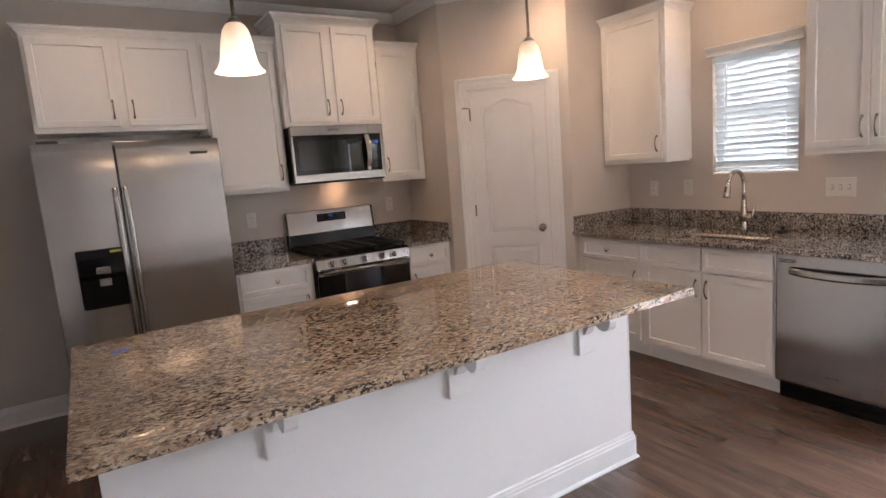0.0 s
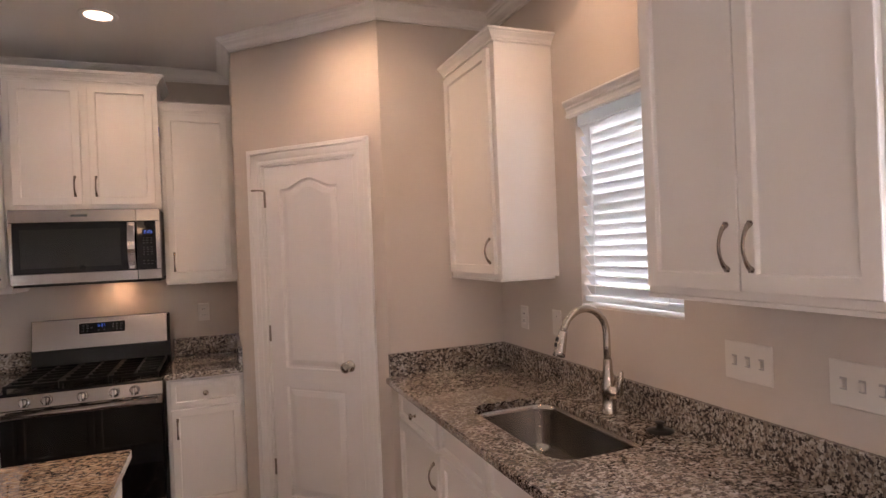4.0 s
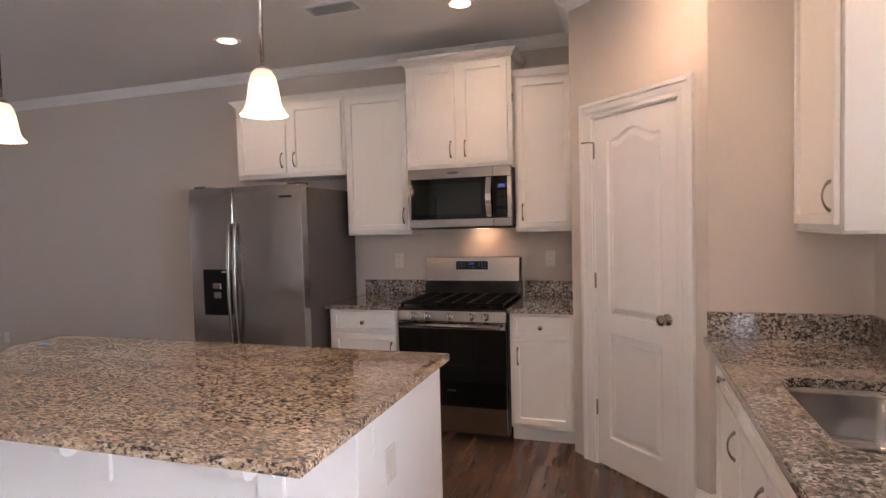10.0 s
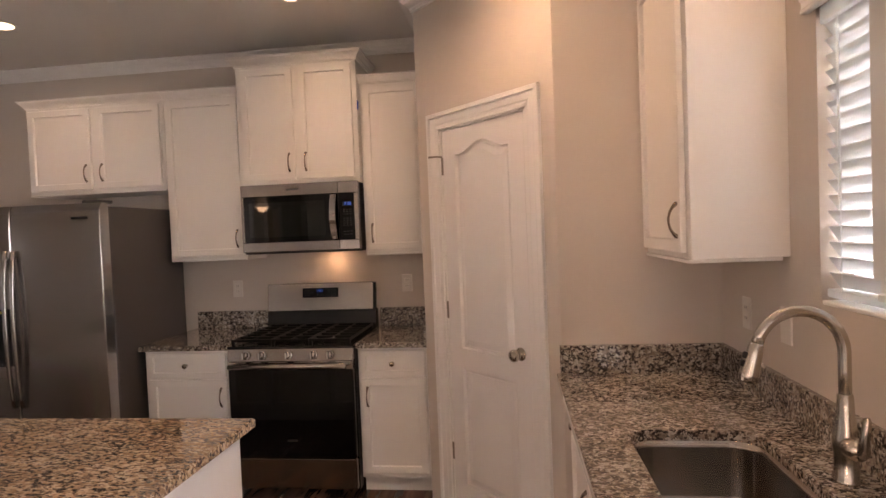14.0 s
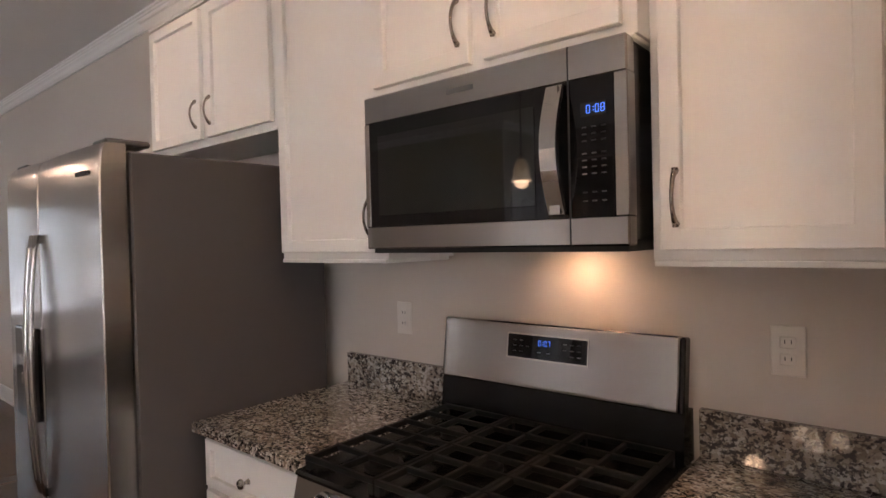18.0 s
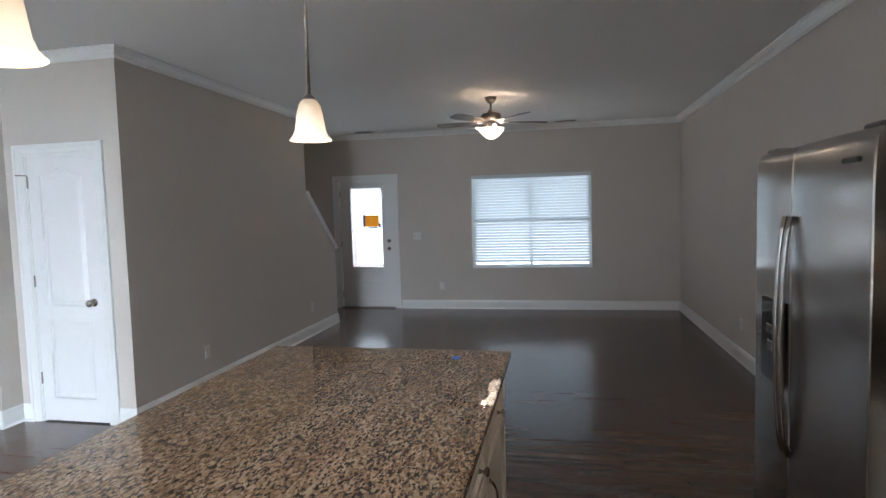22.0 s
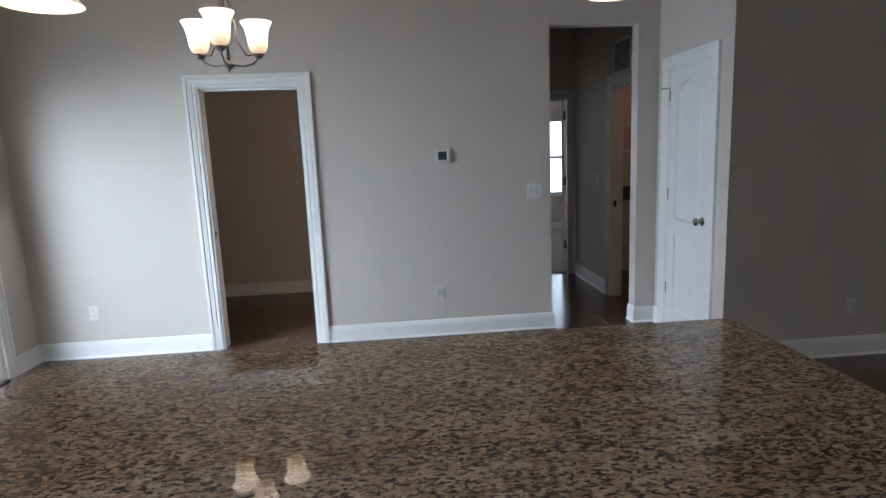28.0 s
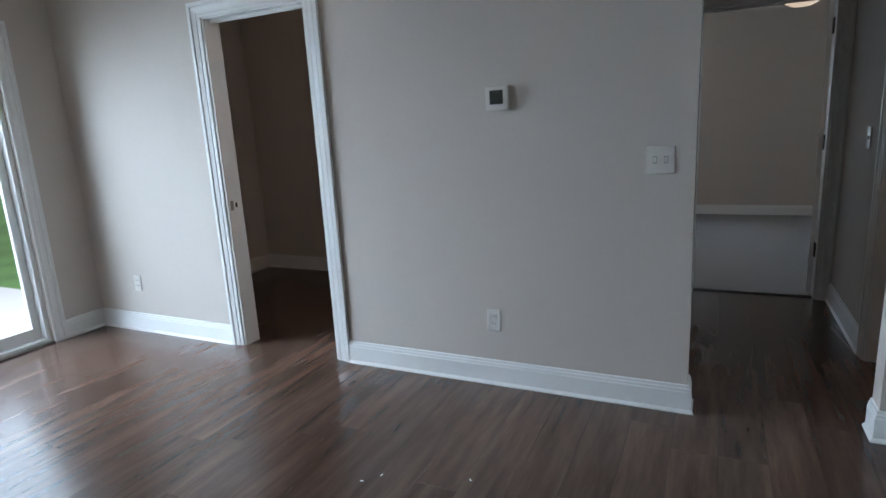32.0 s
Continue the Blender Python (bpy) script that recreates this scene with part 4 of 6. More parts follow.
part("display", tilted(0.250, 0.060, 0.502, 0.126, 0.0085), BLACKGLASS, back, "black clock display")
part("display_rim", tilted(0.245, 0.055, 0.507, 0.131, 0.0072), NICKEL, back)
marks = bmesh.new()
for kx, kz in ((0.268, 0.108), (0.290, 0.108), (0.268, 0.092), (0.290, 0.092), (0.312, 0.092), (0.268, 0.076), (0.290, 0.076), (0.350, 0.078), (0.380, 0.078), (0.430, 0.108), (0.452, 0.108), (0.474, 0.108), (0.430, 0.092), (0.452, 0.092), (0.474, 0.092), (0.452, 0.076), (0.474, 0.076)):
    mk = tilted(kx, kz, kx + 0.011, kz + 0.003, 0.0092)
    me2 = mesh_of(mk, "mark")
    marks.from_mesh(me2)
    bpy.data.meshes.remove(me2)
part("key_marks", marks, plain("panel_print", (0.10, 0.10, 0.10), 0.6), back)["kind"] = "stuff"
clock_figures("0:07", 0.352, 0.098, 0.008, 0.0115, -0.0095, -0.006, back, Matrix.Translation((0, 0.590, 1.04)) @ Matrix.Rotation(-tilt, 4, "X"))

# ---- microwave ----
mw = thing("microwave", "over-the-range stainless microwave with black glass door", "microwave", -0.376, -0.41, 1.428)
part("body", box(0.004, 0.04, 0.012, RW - 0.004, 0.405, 0.418), BLACK, mw, "dark case")
fm = bmesh.new()
box(0.0, 0.0, 0.0, RW, 0.04, 0.062, 0.004, fm)
box(0.0, 0.0, 0.345, RW, 0.04, 0.42, 0.004, fm)
box(0.0, 0.0, 0.060, 0.018, 0.04, 0.347, 0.002, fm)
box(RW - 0.029, 0.0, 0.060, RW, 0.04, 0.347, 0.002, fm)
part("front_frame", fm, STEEL_H, mw, "brushed steel surround")
md = part("door_glass", box(0.017, 0.002, 0.059, 0.6265, 0.03, 0.348, 0.002), BLACKGLASS, mw, "black glass window")
part("window", box(0.05, 0.0005, 0.09, 0.545, 0.004, 0.31, 0.001), plain("smoked_window", (0.008, 0.010, 0.009), 0.03), md)
cp = part("control_panel", box(0.6295, 0.002, 0.059, RW - 0.028, 0.03, 0.348, 0.002), BLACKGLASS, mw, "black keypad")
part("display", box(0.655, 0.0008, 0.266, 0.712, 0.003, 0.296), plain("display_window", (0.01, 0.012, 0.02), 0.2), cp)
clock_figures("0:08", 0.668, 0.273, 0.0085, 0.0122, -0.0004, 0.0012, cp)
keys = bmesh.new()
for kx in (0.657, 0.678, 0.699):
    for kz in (0.244, 0.230, 0.216, 0.190, 0.176, 0.162, 0.148, 0.110, 0.092):
        box(kx, 0.0008, kz, kx + 0.010, 0.0022, kz + 0.003, 0, keys)
part("key_marks", keys, plain("key_print", (0.07, 0.07, 0.07), 0.6), cp)["kind"] = "stuff"
hb = bmesh.new()
prevq = None
for k in range(13):
    u = k / 12
    y = -0.012 - 0.036 * math.sin(math.pi * u)
    z = 0.068 + 0.272 * u
    cur = [hb.verts.new(p) for p in ((0.583, y, z), (0.621, y, z), (0.621, y + 0.012, z), (0.583, y + 0.012, z))]
    if prevq:
        for j in range(4):
            hb.faces.new((prevq[j], prevq[(j + 1) % 4], cur[(j + 1) % 4], cur[j]))
    else:
        hb.faces.new(list(reversed(cur)))
    prevq = cur
hb.faces.new(prevq)
for z in (0.075, 0.325):
    box(0.590, -0.02, z - 0.006, 0.614, 0.003, z + 0.012, 0, hb)
part("handle", hb, STEEL, mw, "bowed flat steel handle")
part("badge", box(0.30, -0.001, 0.378, 0.38, 0.0005, 0.390), plain("badge_grey", (0.12, 0.12, 0.12), 0.4), mw)
part("seam", box(0.6265, -0.0006, 0.001, 0.6295, 0.002, 0.419), SLOT, mw)
part("underside", box(0.01, 0.02, -0.012, RW - 0.01, 0.38, 0.012), SLOT, mw, "black vented underside")
part("cooktop_lamp", box(0.43, 0.285, -0.016, 0.52, 0.335, -0.011), BULB, mw, "lit cooktop lamp lens")
area_light("cooktop_lamp_light", (0.10, -0.10, 1.405), (0.10, -0.04, 0.9), 0.08, 0.04, 0.55, (1.0, 0.58, 0.30))

# ---- island ----
IX0, IX1, IY0, IY1 = -1.845, 0.395, -3.134, -1.948
worktop("island_worktop", "long speckled beige and black granite island top", rect(IX0, IY0, IX1, IY1), None, 0.896)
isl = thing("kitchen_island", "white painted kitchen island with panelled back and corbels", "island", 0, 0, 0)
part("back_panel", box(-1.80, -2.80, 0.0, 0.372, -2.70, 0.866), TRIM, isl, "plain white back panel")
part("end_panel", box(0.287, -2.699, 0.0, 0.372, -2.02, 0.866), TRIM, isl)
part("end_panel", box(-1.80, -2.699, 0.0, -1.742, -2.02, 0.866), TRIM, isl)
part("corner_post", box(0.366, -2.802, 0.0, 0.376, -2.70, 0.866, 0.002), TRIM, isl)
part("trim_board", box(0.372, -2.695, 0.74, 0.379, -2.45, 0.866, 0.002), TRIM, isl)
sock = part("outlet_plate", box(0.372, -2.60, 0.60, 0.378, -2.52, 0.725, 0.003), PLATE, isl, "white outlet plate")
part("receptacle", box(0.378, -2.578, 0.615, 0.380, -2.542, 0.71, 0.003), PLATE, sock)
part("baseboard_back", prism(BASE, (-1.80, -2.80, 0), (0.372, -2.80, 0), (0, -1, 0), 1, 1), TRIM, isl)
part("baseboard_end", prism(BASE, (0.372, -2.80, 0), (0.372, -2.02, 0), (1, 0, 0), 1, 0), TRIM, isl)
part("baseboard_end", prism(BASE, (-1.80, -2.02, 0), (-1.80, -2.80, 0), (-1, 0, 0), 0, 1), TRIM, isl)
corb = box(-0.049, -0.016, -0.262, 0.049, 0.0, 0.0, 0.003)
prof = [(0.0, 0.0), (-0.165, 0.0), (-0.165, -0.085), (-0.160, -0.108), (-0.146, -0.124), (-0.125, -0.130), (-0.104, -0.124), (-0.088, -0.112), (-0.066, -0.116), (-0.040, -0.134), (-0.028, -0.158), (-0.016, -0.170), (0.0, -0.170)]
vs = [[corb.verts.new((x, y - 0.004, z)) for y, z in prof] for x in (-0.022, 0.022)]
for k in range(len(prof)):
    corb.faces.new((vs[0][k], vs[1][k], vs[1][(k + 1) % len(prof)], vs[0][(k + 1) % len(prof)]))
corb.faces.new(vs[0]); corb.faces.new(list(reversed(vs[1])))
bmesh.ops.recalc_face_normals(corb, faces=corb.faces[:])
CORB = mesh_of(corb, "corbel")
for cx in (-1.305, -0.610, 0.080):
    c = part("corbel", CORB, TRIM, isl, "curved white bracket under the overhang")
    c.location = (cx, -2.80, 0.866)
for x1, w, fw in ((-1.05, 0.70, 0.61), (-0.68, 0.368, 0.345), (-0.19, 0.488, 0.465), (0.286, 0.474, 0.465)):
    base_cabinet(CABW + " island cabinet with a drawer facing the range", x1, -1.985, w, 180, [("drawer", 0.011, 0.70, fw, 0.145, "k"), ("door", 0.011, 0.13, fw, 0.555, "L")], h=0.865, d=0.70, group="island cabinets")

# ---- doors and casings ----
def panel_loop(x0, z0, x1, z1, arch=0.0, n=24):
    pts = [(x0, z0), (x1, z0)]
    if arch:
        for k in range(n + 1):
            u = k / n
            bump = 0.5 - 0.5 * math.cos(2 * math.pi * min(max((u - 0.10) / 0.80, 0), 1))
            pts.append((x1 + (x0 - x1) * u, z1 + arch * bump ** 0.85))
    else:
        pts += [(x1, z1), (x0, z1)]
    return pts


def panel_door(w, h, panels, t=0.035):
    """A moulded door leaf facing -y: flat skin with sunk and raised panels."""
    bm = bmesh.new()
    edges = []
    def ring(pts, y):
        return [bm.verts.new((x, y, z)) for x, z in pts]
    outer = ring([(0, 0), (w, 0), (w, h), (0, h)], 0.0)
    edges += [bm.edges.new((outer[k], outer[(k + 1) % 4])) for k in range(4)]
    holes = []
    for p in panels:
        lp = ring(p, 0.0)
        holes.append(lp)
        edges += [bm.edges.new((lp[k], lp[(k + 1) % len(lp)])) for k in range(len(lp))]
    bmesh.ops.triangle_fill(bm, use_beauty=True, use_dissolve=False, edges=edges)
    for p, lp in zip(panels, holes):
        xs, zs = [q[0] for q in p], [q[1] for q in p]
        cx, cz, hw, hh = (min(xs) + max(xs)) / 2, (min(zs) + max(zs)) / 2, (max(xs) - min(xs)) / 2, (max(zs) - min(zs)) / 2
        last = lp
        for inset, y in ((0.005, 0.016), (0.016, 0.0175), (0.021, 0.012), (0.048, 0.003)):
            nxt = ring([(cx + (x - cx) * (1 - inset / hw), cz + (z - cz) * (1 - inset / hh)) for x, z in p], y)
            for k in range(len(last)):
                bm.faces.new((last[k], last[(k + 1) % len(last)], nxt[(k + 1) % len(nxt)], nxt[k]))
            last = nxt
        bm.faces.new(last)
    rear = ring([(0, 0), (w, 0), (w, h), (0, h)], t)
    for k in range(4):
        bm.faces.new((outer[(k + 1) % 4], outer[k], rear[k], rear[(k + 1) % 4]))
    bm.faces.new(list(reversed(rear)))
    bmesh.ops.recalc_face_normals(bm, faces=bm.faces[:])
    return bm


CASE = [(0.003, 0.0), (0.003, 0.007), (0.006, 0.010), (0.020, 0.011), (0.023, 0.009), (0.030, 0.009), (0.034, 0.0125), (0.058, 0.0155), (0.061, 0.0135), (0.066, 0.0135), (0.070, 0.021), (0.090, 0.021), (0.092, 0.018), (0.092, 0.0)]


def casing(parent, w, h):
    """Moulded casing round an opening w x h on the wall face y = 0, standing out to -y, mitred at the head."""
    def sweep(a, b, name):
        bm = bmesh.new()
        ra = [bm.verts.new(a(d, o)) for d, o in CASE]
        rb = [bm.verts.new(b(d, o)) for d, o in CASE]
        k = len(CASE)
        for i in range(k):
            bm.faces.new((ra[i], ra[(i + 1) % k], rb[(i + 1) % k], rb[i]))
        bm.faces.new(ra)
        bm.faces.new(list(reversed(rb)))
        bmesh.ops.recalc_face_normals(bm, faces=bm.faces[:])
        part(name, bm, TRIM, parent)
    sweep(lambda d, o: (-d, -o, 0.0), lambda d, o: (-d, -o, h + d), "casing_left")
    sweep(lambda d, o: (w + d, -o, 0.0), lambda d, o: (w + d, -o, h + d), "casing_right")
    sweep(lambda d, o: (-d, -o, h + d), lambda d, o: (w + d, -o, h + d), "casing_head")


def jamb(parent, w, h, depth):
    part("stop_head", box(0.012, 0.052, h - 0.024, w - 0.012, 0.064, h - 0.006), TRIM, parent)
    part("jamb_left", box(-0.003, -0.001, 0, 0.012, depth, h), TRIM, parent)
    part("jamb_right", box(w - 0.012, -0.001, 0, w + 0.003, depth, h), TRIM, parent)
    part("jamb_head", box(0.012, -0.001, h - 0.006, w - 0.012, depth, h + 0.003), TRIM, parent)


DKNOB = [(0.0, 0.0), (0.031, 0.0), (0.031, 0.003), (0.024, 0.007), (0.0125, 0.010), (0.0115, 0.022), (0.018, 0.028), (0.026, 0.036), (0.0292, 0.046), (0.026, 0.056), (0.014, 0.062), (0.0, 0.063)]
DKNOB_ME = mesh_of(lathe(DKNOB, 28, None, Matrix.Rotation(math.pi / 2, 4, "X")), "door_knob")
DKNOB_ME.materials.append(NICKEL)
DKNOB_ME.polygons.foreach_set("use_smooth", [True] * len(DKNOB_ME.polygons))


def door_set(name, label, x, y, rz, w, h=2.045, knob="r", stop=True, leaf=True, depth=TH, hinge_side="l"):
    """A cased opening with its jambs and, where closed, a two-panel arch-top leaf, hinges and knob."""
    d = thing(name, label, "door", x, y, 0, rz)
    d["kind"] = "structure"
    casing(d, w, h)
    jamb(d, w, h, depth)
    if leaf:
        lw, lh = w - 0.032, h - 0.021
        st = 0.098
        ob = part("door_leaf", panel_door(lw, lh, [panel_loop(st, 0.175, lw - st, 0.79), panel_loop(st, 0.895, lw - st, lh - 0.13, 0.05)]), DOORPAINT, d, "white moulded two-panel arch-top leaf")
        ob.location = (0.016, 0.002, 0.012)
        kx = lw - 0.062 if knob == "r" else 0.062
        kn = part("door_knob", DKNOB_ME, NICKEL, ob, "round satin nickel knob")
        kn.location = (kx, 0.0, 0.925)
        hx = 0.012 if hinge_side == "l" else w - 0.012
        for k, hz in enumerate((0.345, 1.10, 1.855)):
            bm = tube([(hx, 0.002, hz - 0.045), (hx, 0.002, hz + 0.045)], 0.007, 8)
            box(hx - 0.013, 0.006, hz - 0.045, hx + 0.013, 0.013, hz + 0.045, 0, bm)
            part("hinge", bm, BRONZE, d, "satin nickel butt hinge")
        if stop:
            part("door_stop", tube([(hx, 0.0, 1.905), (hx - 0.012, -0.03, 1.907), (hx - 0.05, -0.05, 1.907)], [0.005, 0.004, 0.006], 8), BRONZE, d, "hinge-pin door stop")
    return d


# pantry door on the diagonal
a = P1 + dd * 0.195
door_set("door_pantry", "closed white two-panel pantry door with nickel knob", a.x, a.y, DANG, 0.615)
# closet door in the hall block (its face looks to +x)
door_set("door_closet", "closed white two-panel closet door with nickel knob", BX, -5.69, 90, 0.61)
# office doorway, cased, its leaf swung away inside
off = door_set("door_office", "open cased office doorway with hinges on the jamb", 0.732, YS, 180, 0.752, leaf=False)
for hz in (0.345, 1.10, 1.855):
    part("hinge", box(0.736, 0.02, hz - 0.045, 0.741, 0.055, hz + 0.045), BRONZE, off)
part("strike_plate", box(0.0115, 0.02, 0.90, 0.014, 0.045, 0.96), BRONZE, off)
part("strike_plate", box(0.012, 0.06, 0.915, 0.0145, 0.075, 0.945), SLOT, off)
# bedroom doorway at the hall end and laundry doorway
bed = door_set("door_bedroom", "open cased bedroom doorway at the hall end", -1.907, -7.85, 180, 0.808, leaf=False)
leafb = part("door_leaf", panel_door(0.775, 2.02, [panel_loop(0.1, 0.175, 0.675, 0.79), panel_loop(0.1, 0.895, 0.675, 1.877, 0.05)]), DOORPAINT, bed)
leafb.matrix_basis = pose(0.794, 0.125, 0.012, 0, 0, 44)
for hz in (0.345, 1.10, 1.855):
    part("hinge", box(0.790, 0.06, hz - 0.05, 0.797, 0.12, hz + 0.05), SLOT, bed, "dark butt hinge")
lau = door_set("door_laundry", "open cased laundry doorway off the hall", -2.80, -6.755, 90, 0.695, leaf=False)
part("strike_plate", box(0.0115, 0.03, 0.90, 0.015, 0.055, 0.96), SLOT, lau)

# front door with a tall glass light
fd = thing("door_front", "closed grey-white entry door with tall glass and taped notice", "door", XW, -4.33, 0, 90)
fd["kind"] = "structure"
fd.matrix_basis = pose(XW, -5.24, 0, 0, 0, 90)
FDW, FDH = 0.91, 2.06
casing(fd, FDW, FDH)
jamb(fd, FDW, FDH, 0.14)
fl = wall_mesh("x", 0.018, FDW - 0.018, 0.03, 0.072, 0.02, FDH - 0.015, [(0.19, 0.72, 0.665, 1.95)])
leaf = part("door_leaf", fl, DOORPAINT, fd, "painted entry door slab")
gf = bmesh.new()
for b4 in ((0.165, 0.64, 0.745, 0.672), (0.165, 1.943, 0.745, 1.975), (0.165, 0.672, 0.197, 1.943), (0.713, 0.672, 0.745, 1.943)):
    box(b4[0], 0.02, b4[1], b4[2], 0.08, b4[3], 0.006, gf)
part("glass_frame", gf, DOORPAINT, leaf)
pane = part("glass_pane", box(0.19, 0.048, 0.665, 0.72, 0.054, 1.95), GLASS, leaf, "clear glass light")
pane.visible_shadow = False
for z0, z1 in ((0.14, 0.36), (0.42, 0.56)):
    lb2 = bmesh.new()
    for b4 in ((0.20, z0, 0.71, z0 + 0.02), (0.20, z1 - 0.02, 0.71, z1)):
        box(b4[0], 0.024, b4[1], b4[2], 0.031, b4[3], 0.003, lb2)
    part("panel_moulding", lb2, DOORPAINT, leaf)
part("threshold", box(0.0, -0.03, 0.0, FDW, 0.13, 0.02, 0.004), BRONZE, fd, "dark metal threshold")
for z in (0.965, 1.09):
    part("deadbolt" if z > 1 else "door_knob", lathe([(0.0, 0.0), (0.03, 0.0), (0.03, 0.006), (0.014, 0.014), (0.016, 0.04), (0.022, 0.05), (0.0, 0.056)], 20, None, Matrix.Translation((FDW - 0.085, 0.03, z)) @ Matrix.Rotation(math.pi / 2, 4, "X")), BRONZE, leaf, "satin nickel lock", smooth=True)
for hz in (0.22, 1.05, 1.86):
    part("hinge", box(0.004, 0.012, hz - 0.05, 0.02, 0.03, hz + 0.05), BRONZE, fd)
note = thing("paper_notice", "orange paper notice taped to the door glass", "notice", XW - 0.047, -4.82, 1.32, 90)
part("sheet", box(0.0, 0.0, 0.0, 0.24, 0.0012, 0.19), ORANGE, note)
for b4 in ((-0.035, -0.005, 0.004, 0.195), (0.236, -0.02, 0.27, 0.06), (0.05, -0.03, 0.22, -0.004)):
    part("tape", box(b4[0], -0.0012, b4[1], b4[2], 0.0, b4[3]), BLUETAPE, note, "blue masking tape")

# ---- windows with blinds ----
VINYL = thin_sheet("blind_vinyl", (0.84, 0.85, 0.84), (0.74, 0.84, 0.88), 0.3, 0.45)
FAUXWOOD = thin_sheet("blind_fauxwood", (0.74, 0.76, 0.76), (0.74, 0.84, 0.88), 0.08, 0.4)


def window_set(name, label, x, y, rz, z0, w, h, pitch, slat, tilt_deg, mullion, cover=True, slats=None):
    """A vinyl window set in a drywall return, facing -y, with a horizontal blind just inside it."""
    wd = thing(name, label, "window", x, y, z0, rz)
    wd["kind"] = "structure"
    fr2 = bmesh.new()
    for b4 in ((0, 0, w, 0.05), (0, h - 0.05, w, h), (0, 0.05, 0.05, h - 0.05), (w - 0.05, 0.05, w, h - 0.05)):
        box(b4[0], 0.085, b4[1], b4[2], 0.135, b4[3], 0.003, fr2)
    box(0.05, 0.09, h / 2 - 0.02, w - 0.05, 0.13, h / 2 + 0.02, 0.003, fr2)
    if mullion:
        box(w / 2 - 0.02, 0.086, 0.05, w / 2 + 0.02, 0.134, h / 2 - 0.02, 0.003, fr2)
        box(w / 2 - 0.02, 0.086, h / 2 + 0.02, w / 2 + 0.02, 0.134, h - 0.05, 0.003, fr2)
    part("window_frame", fr2, TRIM, wd, "white vinyl sash frame")
    g = part("glass_pane", box(0.04, 0.108, 0.04, w - 0.04, 0.112, h - 0.04), GLASS, wd)
    g.visible_shadow = False
    part("window_sill", box(0.001, 0.001, 0.0, w - 0.001, 0.085, 0.012, 0.003), TRIM, wd, "white sill")
    bl = part("blind_headrail", box(0.004, 0.006, h - 0.05, w - 0.004, 0.06, h - 0.002, 0.003), VINYL, wd)
    if cover:
        part("blind_valance", prism([(0.0, 0.0), (0.022, 0.0), (0.024, 0.006), (0.020, 0.014), (0.020, 0.030), (0.026, 0.036), (0.026, 0.044), (0.034, 0.050), (0.040, 0.062), (0.040, 0.070), (0.0, 0.070)], (-0.034, -0.002, h - 0.006), (w + 0.034, -0.002, h - 0.006), (0, -1, 0)), TRIM, wd, "white moulded blind valance")
    else:
        part("blind_valance", box(0.004, -0.004, h - 0.062, w - 0.004, 0.005, h - 0.002, 0.002), VINYL, wd)
    sl = box(0.006, -slat / 2, -0.0015, w - 0.006, slat / 2, 0.0015)
    me = mesh_of(sl, "slat")
    z = h - 0.05 - pitch / 2
    k = 0
    while z > 0.065:
        s = part("blind_slat", me, slats or VINYL, wd)
        s.matrix_basis = pose(0, 0.034, z, tilt_deg + 2.0 * math.sin(k * 2.7), 0, 0)
        z -= pitch
        k += 1
    part("blind_bottom_rail", box(0.006, 0.012, 0.022, w - 0.006, 0.056, 0.045, 0.003), VINYL, wd)
    for lx in (0.14 * w, 0.86 * w) if w < 1 else (0.08 * w, 0.36 * w, 0.64 * w, 0.92 * w):
        part("blind_ladder", box(lx - 0.0012, 0.010, 0.04, lx + 0.0012, 0.012, h - 0.05), VINYL, wd)
    part("blind_wand", tube([(0.10, 0.0, h - 0.07), (0.10, 0.0, h * 0.35)], 0.0035, 6), VINYL, wd, "thin tilt wand")
    return wd


window_set("window_sink", "white sash window with half-open horizontal blind over the sink", XE, -2.110, -90, 1.27, 0.582, 0.82, 0.0425, 0.050, -56, False, True, FAUXWOOD)
window_set("window_living", "wide white sash window with tilted horizontal blind", XW, -3.06, 90, 0.64, 1.815, 1.44, 0.0435, 0.048, -55, True, False)


def bare_window(name, label, x, y, rz, z0, w, h):
    """A plain sash window without a blind."""
    bw = thing(name, label, "window", x, y, z0, rz)
    bw["kind"] = "structure"
    wf = bmesh.new()
    for b4 in ((0, 0, w, 0.05), (0, h - 0.05, w, h), (0, 0.05, 0.05, h - 0.05), (w - 0.05, 0.05, w, h - 0.05), (0.05, h / 2 - 0.025, w - 0.05, h / 2 + 0.025)):
        box(b4[0], 0.03, b4[1], b4[2], 0.07, b4[3], 0.003, wf)
    part("window_frame", wf, TRIM, bw)
    g = part("glass_pane", box(0.045, 0.048, 0.045, w - 0.045, 0.052, h - 0.045), GLASS, bw)
    g.visible_shadow = False
    part("window_sill", box(-0.04, -0.02, -0.02, w + 0.04, 0.03, 0.0, 0.004), TRIM, bw)


bare_window("window_bedroom_1", "bright white sash window in the bedroom", -3.45, -11.5, 180, 0.64, 0.50, 1.35)
bare_window("window_bedroom_2", "bright white sash window in the bedroom", -1.10, -11.5, 180, 0.64, 0.65, 1.35)

